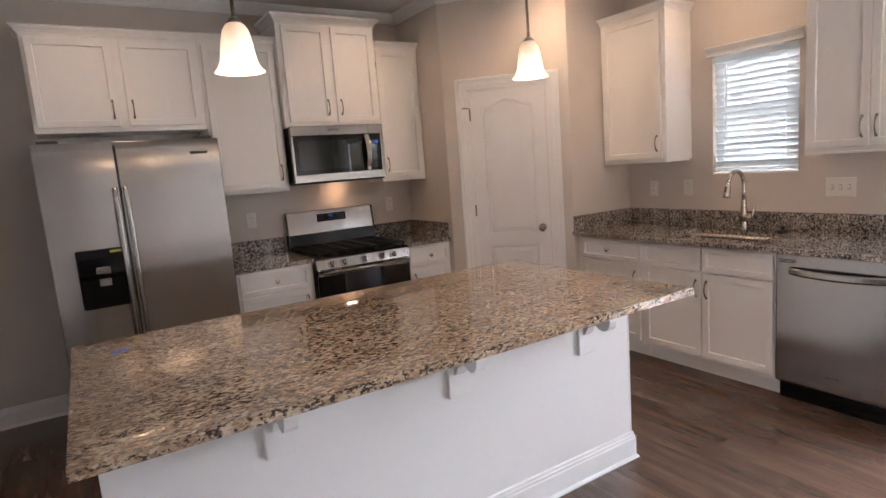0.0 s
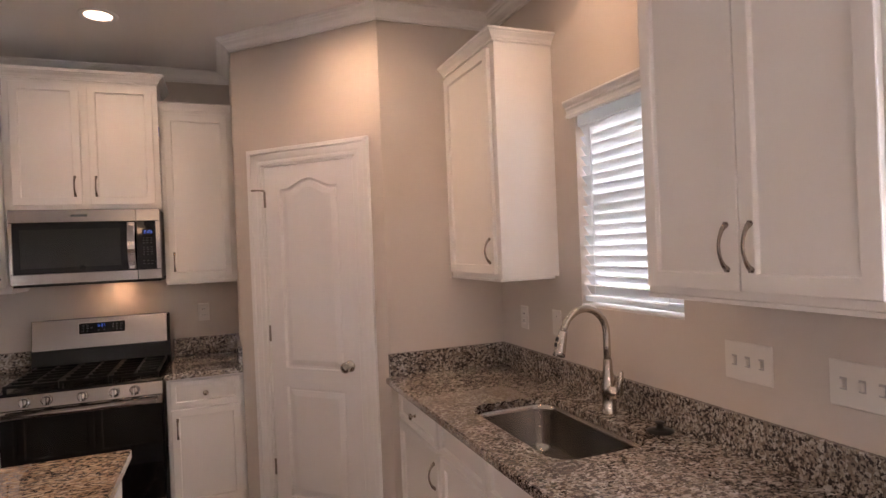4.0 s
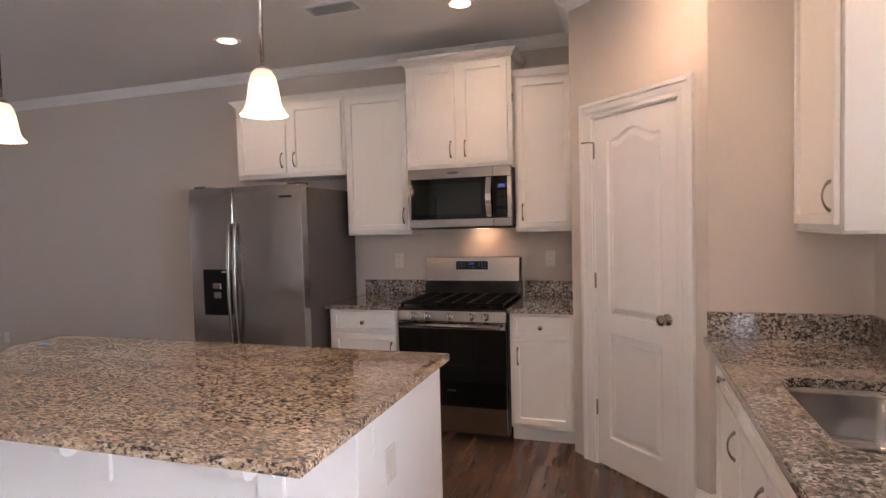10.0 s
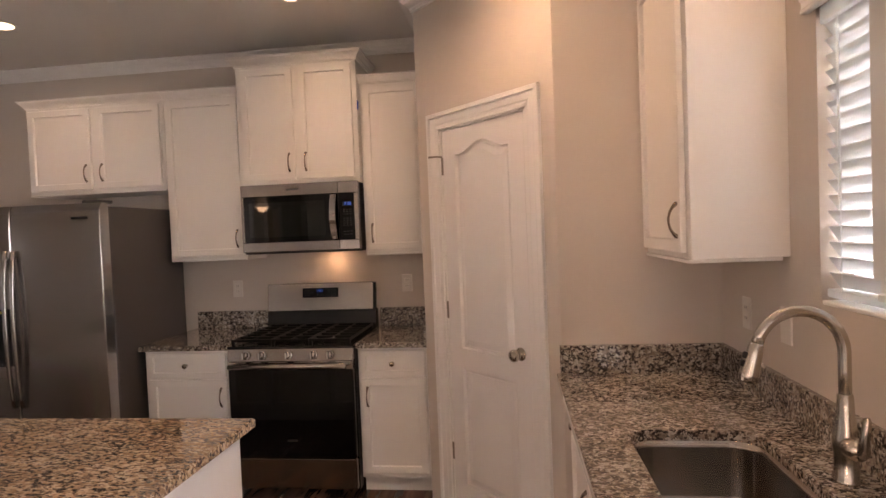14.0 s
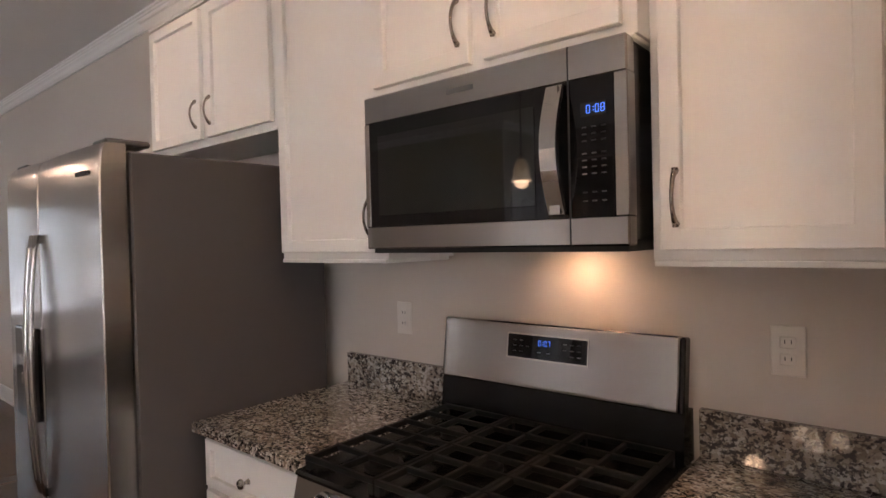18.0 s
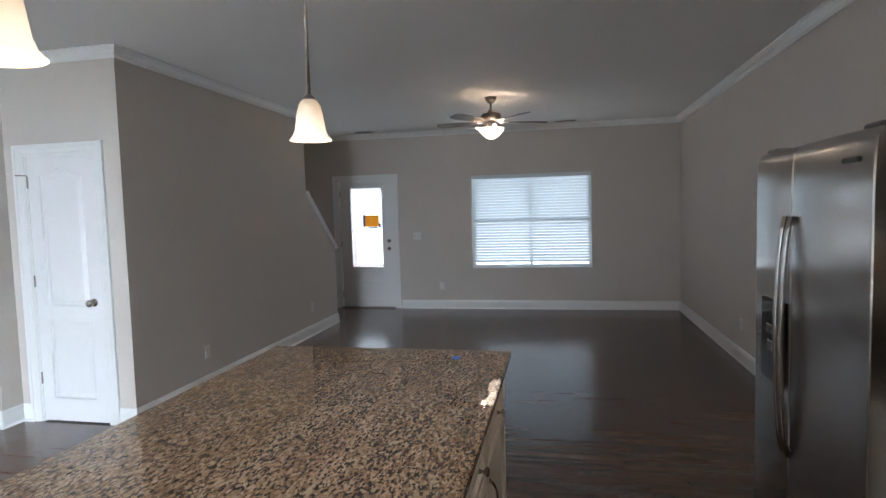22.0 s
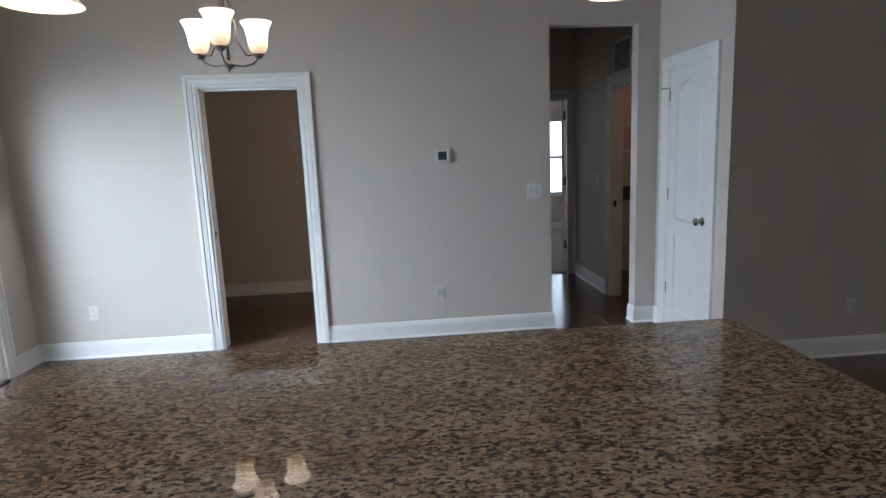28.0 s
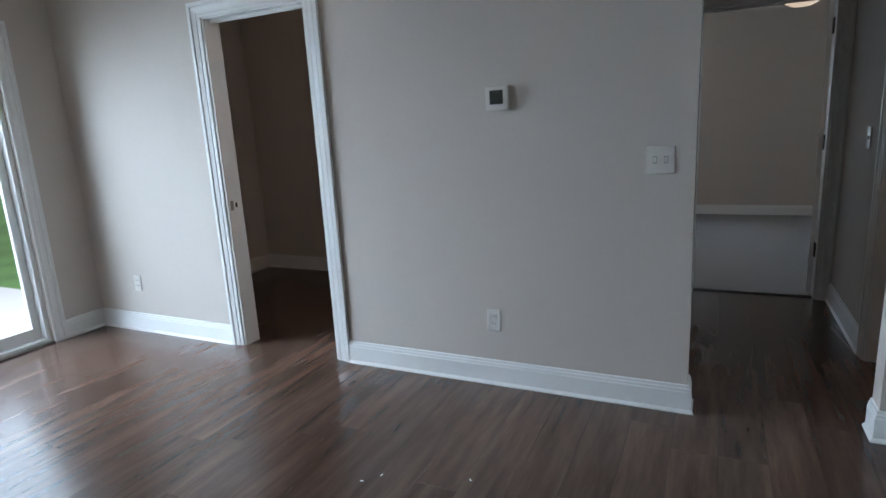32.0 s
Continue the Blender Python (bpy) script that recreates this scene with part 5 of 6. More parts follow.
# ---- sliding patio door ----
sd = thing("door_patio", "white sliding glass patio door to the lawn", "door", XE, -3.70, 0, -90)
sd["kind"] = "structure"
SW, SH = 1.78, 2.07
casing(sd, SW, SH)
fo = bmesh.new()
for b4 in ((0, 0, SW, 0.035), (0, SH - 0.05, SW, SH), (0, 0.035, 0.032, SH - 0.05), (SW - 0.032, 0.035, SW, SH - 0.05)):
    box(b4[0], 0.02, b4[1], b4[2], 0.13, b4[3], 0.003, fo)
part("door_frame", fo, TRIM, sd)
for x0, x1, y0 in ((0.032, 0.92, 0.035), (0.86, SW - 0.032, 0.075)):
    sf = bmesh.new()
    for b4 in ((x0, 0.035, x1, 0.12), (x0, SH - 0.12, x1, SH - 0.05), (x0, 0.12, x0 + 0.05, SH - 0.12), (x1 - 0.05, 0.12, x1, SH - 0.12)):
        box(b4[0], y0, b4[1], b4[2], y0 + 0.035, b4[3], 0.003, sf)
    s = part("sliding_panel", sf, TRIM, sd)
    g = part("glass_pane", box(x0 + 0.04, y0 + 0.014, 0.11, x1 - 0.04, y0 + 0.02, SH - 0.11), GLASS, s)
    g.visible_shadow = False
part("track", box(0.0, -0.02, 0.0, SW, 0.02, 0.012, 0.003), STEEL_H, sd, "aluminium sill track")

# outdoors
structure("patio", box(XE + 0.14, -6.4, -0.2, 5.2, -2.6, -0.03, 0.01), CONCRETE, "pale concrete patio slab")
for nm, bx4 in (("backdrop_east", (30, -40, -0.2, 30.2, 40, 16)), ("backdrop_west", (-40.2, -40, -0.2, -40, 40, 16))):
    structure(nm, box(*bx4), PORTAL_SKY, "bright hazy sky")
structure("backdrop_bedroom", box(-8.0, -40.2, -0.2, 4.0, -40.0, 16), PORTAL_SKY, "bright sky outside the bedroom window")

# ---- ceiling lights ----
PZ = 1.834                       # lower rim of the pendants


def pendant(x, y, label):
    p = thing("pendant_light", label, "pendant lamp", x, y, PZ, 0, "pendant lights over the island")
    shade = [(0.100, 0.0), (0.097, 0.004), (0.083, 0.020), (0.073, 0.045), (0.067, 0.085), (0.061, 0.125), (0.052, 0.160), (0.038, 0.182), (0.022, 0.192), (0.022, 0.188), (0.037, 0.177), (0.050, 0.156), (0.058, 0.122), (0.064, 0.085), (0.070, 0.047), (0.080, 0.022), (0.094, 0.006), (0.100, 0.0)]
    bm = bmesh.new()
    seg = 32
    rings = [[bm.verts.new((0.78 * r * math.cos(2 * math.pi * k / seg), 0.78 * r * math.sin(2 * math.pi * k / seg), 0.80 * h)) for k in range(seg)] for r, h in shade[:-1]]
    for a2, b2 in zip(rings, rings[1:]):
        for k in range(seg):
            bm.faces.new((a2[k], a2[(k + 1) % seg], b2[(k + 1) % seg], b2[k]))
    bmesh.ops.recalc_face_normals(bm, faces=bm.faces[:])
    part("shade", bm, PENDANT_SHADE, p, "frosted bell glass shade, lit", smooth=True)
    part("cap", lathe([(0.0, 0.149), (0.022, 0.149), (0.022, 0.157), (0.017, 0.163), (0.010, 0.170), (0.0, 0.172)], 24), BRONZE, p, smooth=True)
    part("rod", tube([(0, 0, 0.17), (0, 0, CEIL - PZ - 0.02)], 0.0065, 10), NICKEL, p, smooth=True)
    part("canopy", lathe([(0.0, CEIL - PZ - 0.03), (0.03, CEIL - PZ - 0.028), (0.058, CEIL - PZ - 0.008), (0.06, CEIL - PZ), (0.0, CEIL - PZ)], 28), NICKEL, p, smooth=True)
    part("bulb", lathe([(0.0, 0.030), (0.015, 0.036), (0.023, 0.055), (0.020, 0.08), (0.012, 0.10), (0.011, 0.148), (0.0, 0.149)], 16), BULB, p, "glowing bulb", smooth=True)
    point_light("pendant_bulb_light", (x, y, 1.835), 2.4, WARM, 0.05)
    return p


pendant(-0.012, -2.635, "bell-shaped frosted glass pendant on a nickel rod")
pendant(-1.24, -2.63, "bell-shaped frosted glass pendant on a nickel rod")


def can_light(x, y, watts):
    c = thing("recessed_light", "round recessed ceiling light, lit warm white", "ceiling light", x, y, CEIL, 0, "recessed ceiling lights")
    part("trim_ring", lathe([(0.062, -0.001), (0.066, -0.006), (0.088, -0.006), (0.092, 0.0), (0.062, 0.0)], 32), TRIM, c, smooth=False)
    part("lens", lathe([(0.0, -0.003), (0.063, -0.003), (0.063, -0.001), (0.0, -0.001)], 32), BULB, c, "glowing lens")
    data = bpy.data.lights.new("recessed_light_lamp", "SPOT")
    data.energy, data.color, data.spot_size, data.spot_blend, data.shadow_soft_size = watts * LEVEL, WARM, radians(165), 1.0, 0.06
    lo = new("recessed_light_lamp", data)
    lo.location = (x, y, CEIL - 0.02)


for cx, cy, cw in ((-1.555, -0.83, 24), (0.178, -0.87, 32), (1.188, -1.54, 56), (1.84, -2.38, 26)):
    can_light(cx, cy, cw)

# made-up pale ground, so that the front door glass looks out on white
structure("front_pale_ground", box(-39.9, -34.0, -0.2, XW - 0.14, 14.0, -0.06), CONCRETE, "pale concrete ground added outside to whiten the front door glass")

for vy in (-4.656, -1.617):
    rv = thing("ceiling_vent", "narrow dark-slotted ceiling register near the front wall", "vent", -7.71, vy, CEIL, 90, "living room registers")
    part("frame", box(-0.17, -0.06, -0.006, 0.17, 0.06, 0.0, 0.002), TRIM, rv)
    for k in range(4):
        part("slot", box(-0.145, -0.042 + 0.024 * k, -0.0075, 0.145, -0.032 + 0.024 * k, -0.0055), SLOT, rv)
hook = part("wall_hook", tube([(0, 0, 0), (0, -0.012, 0.004), (0, -0.016, 0.018)], 0.004, 8), BRONZE, smooth=True)
hook.matrix_basis = pose(XW, -2.709, 2.14, 0, 0, 90)
tagged(hook, "small dark metal hook on the wall above the window", "hook")
vent = thing("ceiling_vent", "white rectangular ceiling air vent with louvres", "vent", -0.57, -1.09, CEIL)
fv = bmesh.new()
for b4 in ((-0.19, -0.095, 0.19, -0.065), (-0.19, 0.065, 0.19, 0.095), (-0.19, -0.065, -0.16, 0.065), (0.16, -0.065, 0.19, 0.065)):
    box(b4[0], b4[1], -0.007, b4[2], b4[3], 0.0, 0.002, fv)
part("frame", fv, TRIM, vent)
part("backing", box(-0.16, -0.065, -0.0015, 0.16, 0.065, -0.0005), SLOT, vent)
for k in range(7):
    lv = part("louvre", box(-0.16, -0.007, -0.0006, 0.16, 0.007, 0.0006), TRIM, vent)
    lv.matrix_basis = pose(0, -0.055 + 0.0183 * k, -0.007, 40, 0, 0)

# ceiling fan
fan = thing("ceiling_fan", "five-blade ceiling fan with lit frosted bowl", "ceiling fan", -5.63, -2.45, 0)
part("canopy", lathe([(0.0, CEIL - 0.07), (0.03, CEIL - 0.068), (0.062, CEIL - 0.03), (0.068, CEIL), (0.0, CEIL)], 28), BRONZE, fan, smooth=True)
part("downrod", tube([(0, 0, 2.64), (0, 0, CEIL - 0.06)], 0.012, 10), BRONZE, fan, smooth=True)
part("rod_collar", lathe([(0.0, 2.625), (0.03, 2.627), (0.034, 2.64), (0.022, 2.665), (0.0, 2.668)], 20), BRONZE, fan, smooth=True)
part("motor", lathe([(0.0, 2.628), (0.05, 2.626), (0.100, 2.612), (0.112, 2.596), (0.112, 2.545), (0.098, 2.530), (0.055, 2.522), (0.0, 2.522)], 32), BRONZE, fan, "dark nickel motor housing", smooth=True)
part("light_fitter", lathe([(0.0, 2.506), (0.055, 2.506), (0.06, 2.47), (0.095, 2.455), (0.10, 2.44), (0.0, 2.44)], 28), NICKEL, fan, smooth=True)
part("bowl", lathe([(0.0, 2.335), (0.03, 2.337), (0.075, 2.36), (0.12, 2.405), (0.138, 2.438), (0.142, 2.452), (0.0, 2.453)], 32), glow("fan_bowl", (1.0, 0.84, 0.64), 6.0), fan, "lit frosted glass bowl", smooth=True)
part("pull_chain", tube([(0.05, 0, 2.45), (0.055, 0.0, 2.27)], 0.0025, 6), NICKEL, fan)
part("chain_fob", lathe([(0.0, 0.0), (0.007, 0.004), (0.007, 0.03), (0.0, 0.034)], 10, None, Matrix.Translation((0.055, 0, 2.238))), NICKEL, fan)
bm = bmesh.new()
outl = [(0.17, -0.05), (0.30, -0.062), (0.55, -0.072), (0.62, -0.066), (0.65, -0.04), (0.655, 0.0), (0.65, 0.04), (0.62, 0.066), (0.55, 0.072), (0.30, 0.062), (0.17, 0.05)]
for z in (-0.004, 0.004):
    bm.faces.new([bm.verts.new((x, y, z)) for x, y in (outl if z > 0 else reversed(outl))])
bm.verts.ensure_lookup_table()
nn = len(outl)
for k in range(nn):
    bm.faces.new((bm.verts[nn + k], bm.verts[nn - 1 - k], bm.verts[nn - 1 - (k + 1) % nn], bm.verts[nn + (k + 1) % nn]))
bmesh.ops.recalc_face_normals(bm, faces=bm.faces[:])
BLADE = mesh_of(bm, "blade")
BLADEMAT = paint("fan_blade_grey", (0.16, 0.14, 0.125), 0.5, 0.15)
for k in range(5):
    b = part("blade", BLADE, BLADEMAT, fan, "grey-brown fan blade")
    b.matrix_basis = pose(0, 0, 2.525, 0, 0, 72 * k + 41) @ pose(0, 0, 0, 11, 0, 0)
    br = part("blade_bracket", box(0.10, -0.018, -0.006, 0.24, 0.018, 0.002, 0.003), BRONZE, fan)
    br.matrix_basis = pose(0, 0, 2.520, 0, 0, 72 * k + 41)
point_light("fan_bowl_light", (-5.63, -2.45, 2.30), 1.5, (1.0, 0.80, 0.60), 0.1)
for k in range(3):
    ang = radians(120 * k + 20)
    lx, ly = -5.63 + 0.16 * math.cos(ang), -2.45 + 0.16 * math.sin(ang)
    point_light("fan_bulb_light", (lx, ly, 2.478), 8, (1.0, 0.74, 0.50), 0.02)
    fb = part("bulb", lathe([(0.0, -0.03), (0.018, -0.026), (0.022, -0.012), (0.016, -0.002), (0.0, 0.0)], 14), BULB, fan, "lit bulb above the bowl", smooth=True)
    fb.location = (lx + 5.63, ly + 2.45, 2.478)

# chandelier over the dining place
ch = thing("chandelier", "three-light chandelier with upturned frosted bell shades", "chandelier", 0.12, -4.52, 0)
part("finial", lathe([(0.0, 1.955), (0.006, 1.962), (0.012, 1.975), (0.026, 1.985), (0.032, 1.995), (0.018, 2.005), (0.010, 2.02), (0.0, 2.03)], 20), BRONZE, ch, smooth=True)
part("stem", lathe([(0.0, 2.02), (0.010, 2.02), (0.008, 2.10), (0.012, 2.14), (0.007, 2.18), (0.007, 2.36), (0.014, 2.38), (0.007, 2.40), (0.0, 2.40)], 14), BRONZE, ch, smooth=True)
part("chain", tube([(0, 0, 2.39), (0, 0, CEIL - 0.02)], 0.005, 8), BRONZE, ch)
part("canopy", lathe([(0.0, CEIL - 0.03), (0.03, CEIL - 0.028), (0.058, CEIL - 0.006), (0.06, CEIL), (0.0, CEIL)], 24), BRONZE, ch, smooth=True)
bell = [(r * 1.02, h * 1.18) for r, h in [(0.0, 0.0), (0.02, 0.0), (0.040, 0.012), (0.050, 0.035), (0.054, 0.075), (0.062, 0.11), (0.078, 0.135), (0.080, 0.138), (0.075, 0.137), (0.059, 0.112), (0.050, 0.076), (0.046, 0.037), (0.036, 0.016), (0.0, 0.006)]]
for ang in (342, 94, 212):
    arm_pts = []
    for k in range(15):
        u = k / 14
        r = 0.012 + 0.16 * math.sin(u * math.pi / 2) ** 0.9
        arm_pts.append((r, 0, 2.0 + 0.035 * (1 - math.cos(u * math.pi * 0.9)) - 0.02 * math.sin(u * math.pi)))
    arm = part("arm", tube(arm_pts, 0.005, 8), BRONZE, ch, smooth=True)
    arm.matrix_basis = pose(0, 0, 0, 0, 0, ang)
    loop = part("upper_arm", tube([(0.165, 0, 2.06), (0.10, 0, 2.05), (0.055, 0, 2.12), (0.05, 0, 2.22), (0.025, 0, 2.32), (0.006, 0, 2.37)], 0.005, 8), NICKEL, ch, smooth=True)
    loop.matrix_basis = pose(0, 0, 0, 0, 0, ang)
    cup = part("cup", lathe([(0.0, 2.035), (0.014, 2.037), (0.026, 2.05), (0.030, 2.062), (0.0, 2.062)], 18, None, Matrix.Translation((0.165, 0, 0))), BRONZE, ch, smooth=True)
    cup.matrix_basis = pose(0, 0, 0, 0, 0, ang)
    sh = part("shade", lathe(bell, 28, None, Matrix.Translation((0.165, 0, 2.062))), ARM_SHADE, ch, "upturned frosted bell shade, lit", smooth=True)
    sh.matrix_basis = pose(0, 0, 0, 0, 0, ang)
    point_light("chandelier_bulb_light", (0.12 + 0.165 * math.cos(radians(ang)), -4.52 + 0.165 * math.sin(radians(ang)), 2.215), 2, WARM, 0.04)

# ---- plates on the walls ----
def plate(kind, label, x, y, z, rz, gangs=1):
    """A wall plate facing -y: an outlet, a switch or a blank."""
    w = 0.072 + 0.046 * (gangs - 1)
    p = thing("outlet" if kind == "outlet" else "light_switch", label, "outlet" if kind == "outlet" else "switch", x, y, z, rz, "wall plates")
    part("plate", box(-w / 2, -0.006, -0.0585, w / 2, 0.0, 0.0585, 0.0025), PLATE, p)
    for g in range(gangs):
        gx = -w / 2 + 0.036 + 0.046 * g
        if kind == "outlet":
            for s in (-1, 1):
                f = part("receptacle", box(gx - 0.017, -0.0075, s * 0.0195 - 0.014, gx + 0.017, -0.005, s * 0.0195 + 0.014, 0.003), PLATE, p)
                for dx2 in (-0.007, 0.006):
                    part("slot", box(gx + dx2, -0.0082, s * 0.0195 - 0.003, gx + dx2 + 0.002, -0.007, s * 0.0195 + 0.006), SLOT, f)
        elif kind == "switch":
            t = part("toggle", box(gx - 0.005, -0.014, -0.010, gx + 0.005, -0.005, 0.012, 0.002), PLATE, p)
            part("toggle_frame", box(gx - 0.0085, -0.0068, -0.015, gx + 0.0085, -0.0055, 0.017), plain("switch_gap", (0.4, 0.39, 0.37), 0.5), p)
        else:
            part("screw", lathe([(0.0, 0.0), (0.003, 0.0), (0.002, 0.0012), (0.0, 0.0012)], 8, None, Matrix.Translation((gx, -0.006, 0.03)) @ Matrix.Rotation(math.pi / 2, 4, "X")), STEEL, p)
    return p


plate("outlet", "white duplex outlet above the backsplash", -0.628, 0, 1.168, 0)
plate("outlet", "white duplex outlet above the backsplash", 0.584, 0, 1.175, 0)
plate("outlet", "white duplex outlet beside the sink", XE, -1.605, 1.172, -90)
plate("blank", "white blank plate beside the sink", XE, -1.908, 1.176, -90)
plate("switch", "white three-gang switch plate beyond the sink", XE, -2.938, 1.172, -90, 3)
plate("switch", "white three-gang switch plate at the counter end", XE, -3.262, 1.168, -90, 3)
plate("outlet", "white duplex outlet low on the wall", -1.034, YS, 0.356, 180)
plate("outlet", "white duplex outlet low on the wall near the corner", 1.70, YS, 0.362, 180)
plate("switch", "white two-gang switch plate by the hall", -1.825, YS, 1.158, 180, 2)
plate("outlet", "greige-lit white outlet on the stair wall", -3.757, BY, 0.345, 180)
plate("outlet", "white outlet low on the stair wall", -5.99, BY, 0.37, 180)
plate("switch", "white switch plate by the front door", XW, -3.94, 1.158, 90, 2)
plate("outlet", "white outlet low on the front wall", XW, -3.556, 0.361, 90)
plate("outlet", "white outlet low on the living room wall", -5.15, 0, 0.37, 0)
plate("switch", "white single switch in the hall", -2.80, -7.12, 1.16, 90)

th = thing("thermostat", "white thermostat with grey screen on the wall", "thermostat", -1.095, YS, 1.465, 180)
part("case", box(-0.055, -0.022, -0.055, 0.055, 0.0, 0.055, 0.006, seg=2), PLATE, th)
part("screen", box(-0.033, -0.0235, -0.028, 0.033, -0.021, 0.036), plain("lcd_grey", (0.05, 0.056, 0.052), 0.25), th, "grey-green screen")

gr = thing("return_air_grille", "white return air grille high on the hall wall", "vent", -2.80, -6.5, 2.28, 90)
gfr = bmesh.new()
for b4 in ((-0.2, -0.15, 0.2, -0.125), (-0.2, 0.125, 0.2, 0.15), (-0.2, -0.125, -0.175, 0.125), (0.175, -0.125, 0.2, 0.125)):
    box(b4[0], -0.008, b4[1], b4[2], 0.0, b4[3], 0.002, gfr)
part("frame", gfr, TRIM, gr)
# flat grey sheet whose colour stands for the shade between the louvres
part("backing", box(-0.175, -0.003, -0.125, 0.175, -0.001, 0.125), plain("grille_shade", (0.26, 0.245, 0.23), 0.8), gr)
for k in range(10):
    lv = part("louvre", box(-0.175, -0.006, -0.0006, 0.175, 0.006, 0.0006), TRIM, gr)
    lv.matrix_basis = pose(0, -0.006, -0.113 + 0.025 * k, 35, 0, 0)

# laundry shelf and hook-up box, bedroom ceiling lamp
shf = thing("wire_shelf", "white wire shelf on braces in the laundry", "shelf", -4.49, -7.848, 1.72)
for k in range(7):
    part("wire", tube([(0.0, 0.012 + 0.048 * k, 0.0), (1.55, 0.012 + 0.048 * k, 0.0)], 0.0035, 6), TRIM, shf)
part("front_wire", tube([(0.0, 0.302, -0.032), (1.55, 0.302, -0.032)], 0.004, 6), TRIM, shf)
for k in range(16):
    part("cross_wire", tube([(0.03 + 0.1 * k, 0.0, 0.004), (0.03 + 0.1 * k, 0.302, 0.004), (0.03 + 0.1 * k, 0.303, -0.032)], 0.0022, 6), TRIM, shf)
for bx in (0.35, 0.95, 1.30):
    part("brace", tube([(bx, 0.295, -0.005), (bx, 0.006, -0.30)], 0.005, 6), TRIM, shf)
part("wall_rail", box(0.0, 0.0, -0.315, 1.55, 0.012, -0.29, 0.002), TRIM, shf)
hk = thing("hookup_box", "grey recessed washer hook-up box on the laundry wall", "utility box", -3.44, -7.85, 0.85, 180)
part("box", box(-0.09, -0.012, 0.0, 0.09, 0.0, 0.16, 0.003), plain("box_grey", (0.06, 0.055, 0.05), 0.5), hk)
point_light("laundry_lamp_light", (-3.7, -6.6, 2.5), 14, (1.0, 0.52, 0.30), 0.08)
ll = part("laundry_lamp", lathe([(0.0, 2.66), (0.08, 2.67), (0.13, 2.70), (0.15, 2.74), (0.15, CEIL), (0.0, CEIL)], 24), SHADE, smooth=True)
ll.location = (-3.7, -6.6, 0)
tagged(ll, "lit frosted dome lamp on the laundry ceiling", "ceiling light")
bl2 = part("bedroom_lamp", lathe([(0.0, 2.18), (0.08, 2.19), (0.13, 2.215), (0.16, 2.26), (0.165, 2.29), (0.0, 2.29)], 24), SHADE, smooth=True)
bl2.location = (-2.65, -9.3, 0)
tagged(bl2, "lit frosted bowl lamp hanging from the bedroom ceiling", "ceiling light")
part("rod", tube([(0, 0, 2.29), (0, 0, CEIL)], 0.012, 8), BRONZE, bl2)
area_light("bedroom_daylight", (-3.70, -11.70, 1.32), (-3.70, -9.0, 1.2), 0.5, 1.3, 38, DAY)
area_light("bedroom_daylight", (-1.43, -11.70, 1.32), (-1.43, -9.0, 1.2), 0.65, 1.3, 45, DAY)

# blue tape scraps
def tape(label, x, y, z, rz, pts, flat=False):
    bm2 = bmesh.new()
    bm2.faces.new([bm2.verts.new((px, py, 0.0) if flat else (px, 0.0, py)) for px, py in pts])
    e = bmesh.ops.extrude_face_region(bm2, geom=bm2.faces[:])
    bmesh.ops.translate(bm2, vec=(0, 0, 0.0008) if flat else (0, -0.0008, 0), verts=[v for v in e["geom"] if isinstance(v, bmesh.types.BMVert)])
    bmesh.ops.recalc_face_normals(bm2, faces=bm2.faces[:])
    o = part("tape_scrap", bm2, BLUETAPE)
    o.matrix_basis = pose(x, y, z, 0, 0, rz)
    tagged(o, label, "tape")


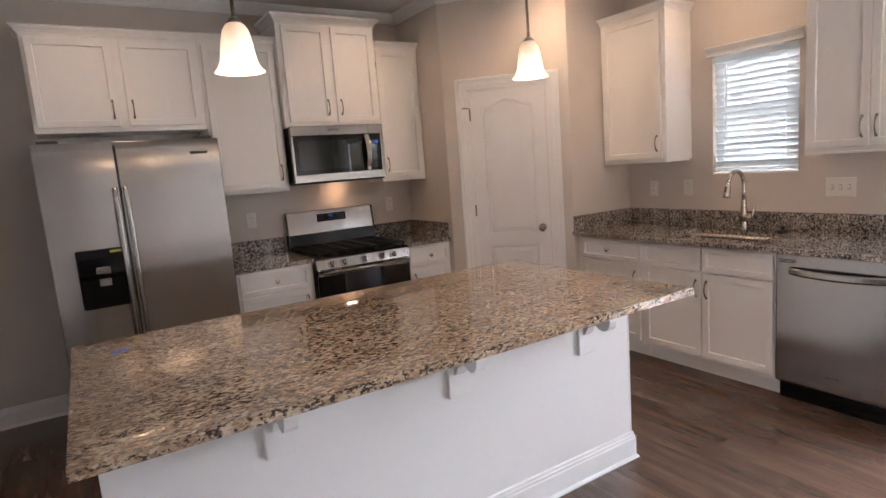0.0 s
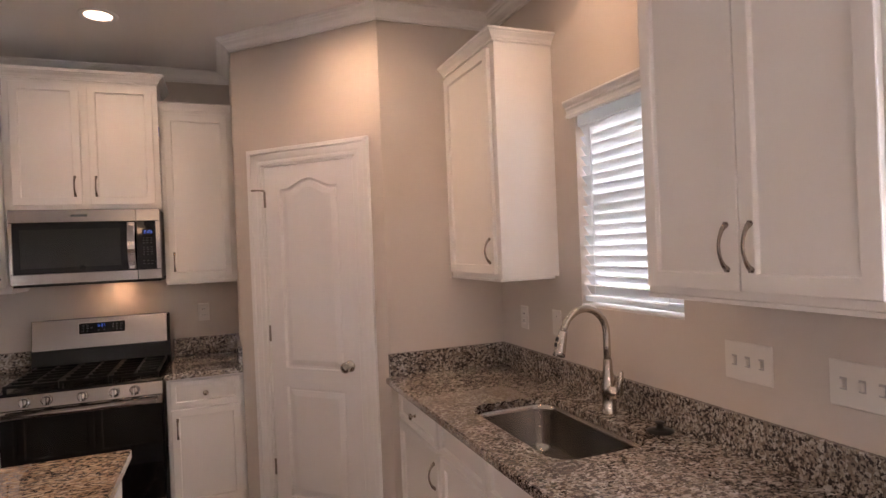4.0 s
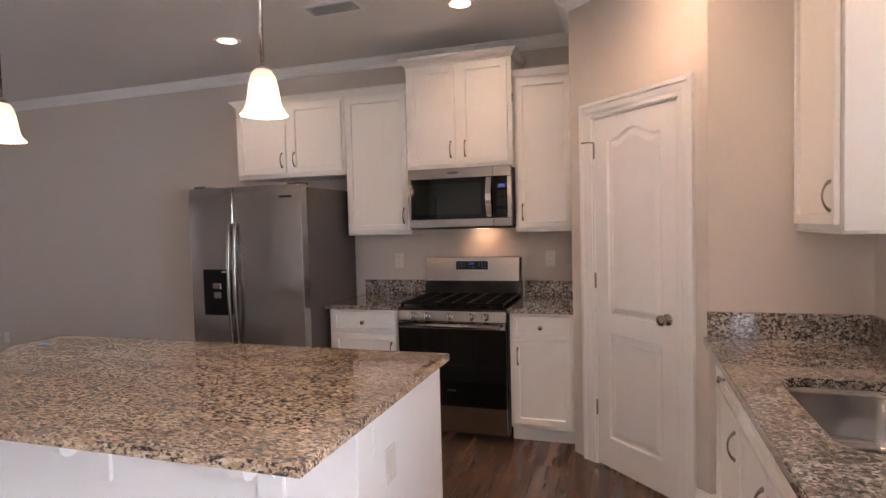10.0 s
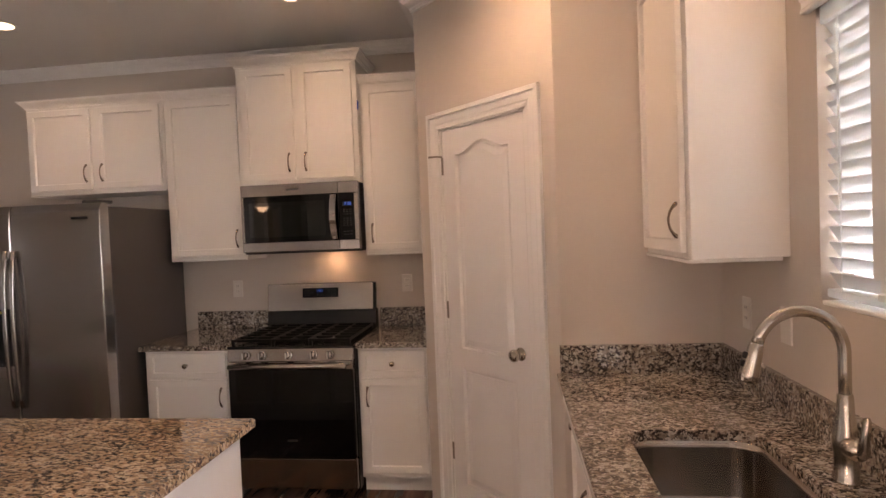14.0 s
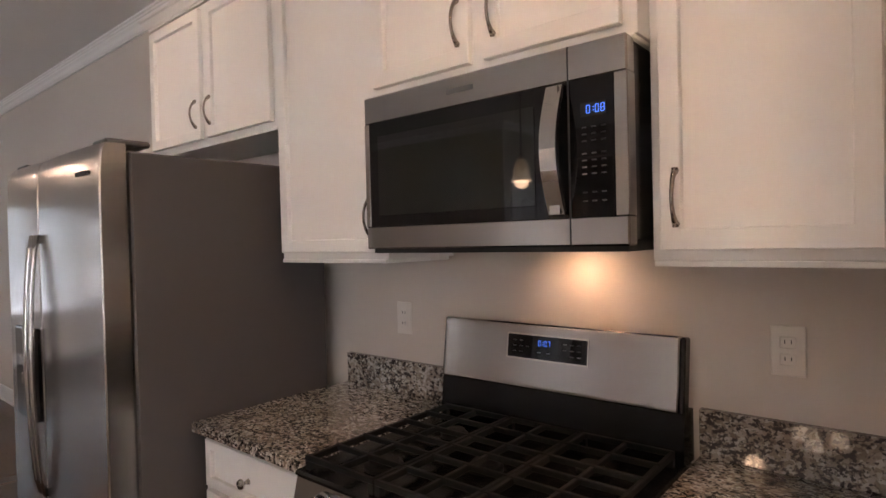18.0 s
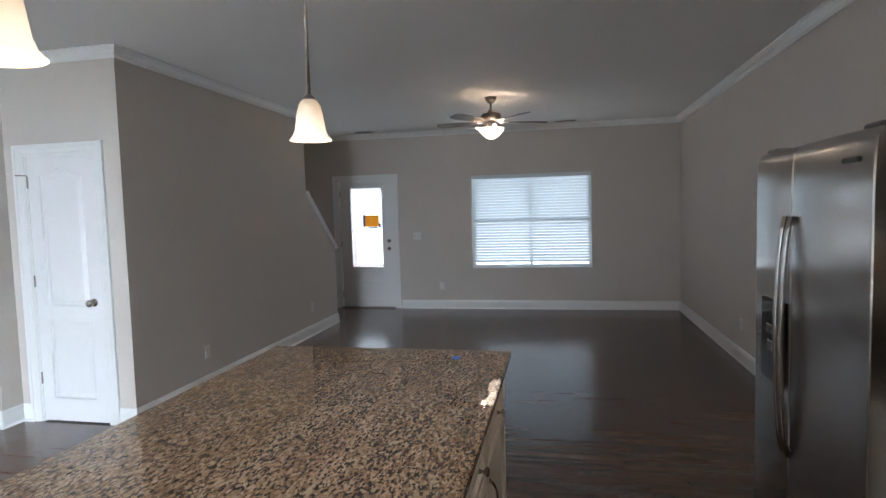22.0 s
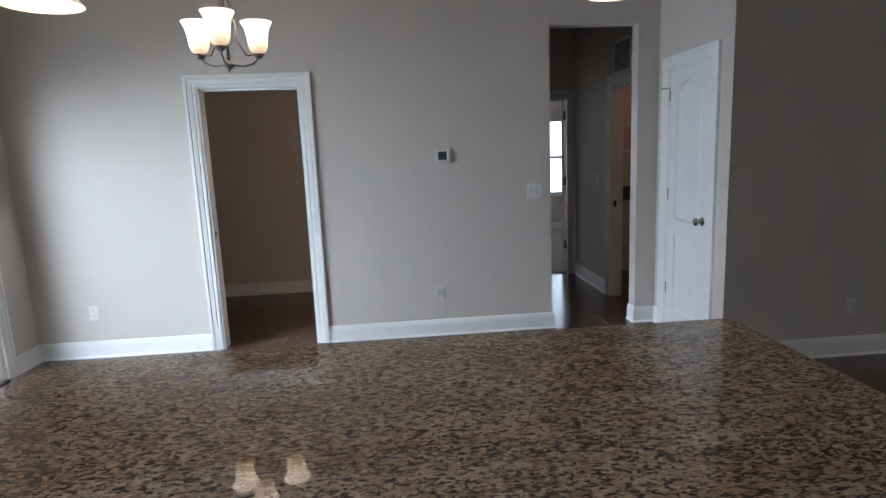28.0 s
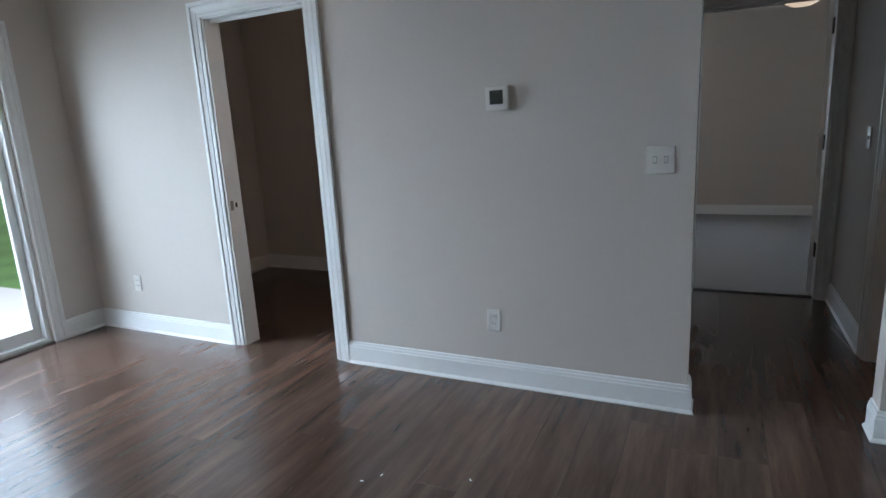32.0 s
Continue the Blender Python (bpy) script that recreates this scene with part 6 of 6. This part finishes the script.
tape("scrap of blue masking tape on the granite island", -1.69, -2.18, 0.8965, 10, [(-0.03, -0.012), (0.02, -0.018), (0.035, 0.006), (0.008, 0.014), (-0.022, 0.02)], True)
tape("scrap of blue masking tape on the cabinet side", 0.3885, -0.36, 2.31, 90, [(-0.014, -0.03), (0.012, -0.02), (0.02, 0.03), (-0.016, 0.03)])
tape("scrap of blue masking tape on the cabinet end", 1.985, -3.5275, 1.905, 0, [(-0.012, 0.024), (0.012, -0.012), (0.015, -0.03), (0.0, -0.027), (-0.018, 0.012)])

# crumbs of drywall left on the floor
for kx, ky, kr in ((-0.83, -4.883, 20), (-0.882, -4.944, 75), (-1.229, -5.038, 130), (0.841, -1.478, 40)):
    cb = box(-0.007, -0.0025, 0.0, 0.007, 0.0025, 0.003, 0.001)
    for v in cb.verts:
        v.co.y += 0.25 * v.co.x * v.co.x / 0.007
    crumb = part("floor_crumb", cb, PLATE)
    crumb.matrix_basis = pose(kx, ky, 0.0002, 0, 0, kr)
    tagged(crumb, "tiny white crumb of drywall lying on the plank floor", "debris", "crumbs on the floor")

# ---- floor planks ----
PW, PL = 0.178, 1.22
floor = thing("floor", "dark brown wood-look vinyl plank floor", "floor", 0, 0, 0)
floor["kind"] = "structure"


def plank_bm(w, l, bm=None, x=0.0, y=0.0):
    g = 0.0007
    own = bm or bmesh.new()
    foot = ((g, g), (w - g, g), (w - g, l - g), (g, l - g))
    top = [own.verts.new((x + a, y + b, 0.0)) for a, b in foot]
    low = [own.verts.new((x + a, y + b, -0.006)) for a, b in foot]
    own.faces.new(top)
    for k in range(4):
        own.faces.new((low[k], low[(k + 1) % 4], top[(k + 1) % 4], top[k]))
    return own


FULL = mesh_of(plank_bm(PW, PL), "plank")
FULL.materials.append(PLANK)
cut = {}
rest = bmesh.new()
rnd = random.Random(7)
x = XW - 0.14
while x < XE + 0.02:
    y = -7.90 - rnd.random() * PL
    end = 0.0
    while y < end:
        y0, y1 = max(y, -7.9), min(y + PL, end)
        if y1 - y0 > 0.02:
            near = -3.4 < x < XE and y1 > -6.3
            if near:
                ln = round(y1 - y0, 3)
                me = FULL if ln == PL else cut.get(ln)
                if me is None:
                    me = mesh_of(plank_bm(PW, ln), "plank")
                    me.materials.append(PLANK)
                    cut[ln] = me
                o = part("plank", me, PLANK, floor)
                o.location = (x, y0, 0)
            else:
                plank_bm(PW, y1 - y0, rest, x, y0)
        y += PL
    x += PW
far = part("far_planks", rest, PLANK, floor)
far["kind"] = "stuff"
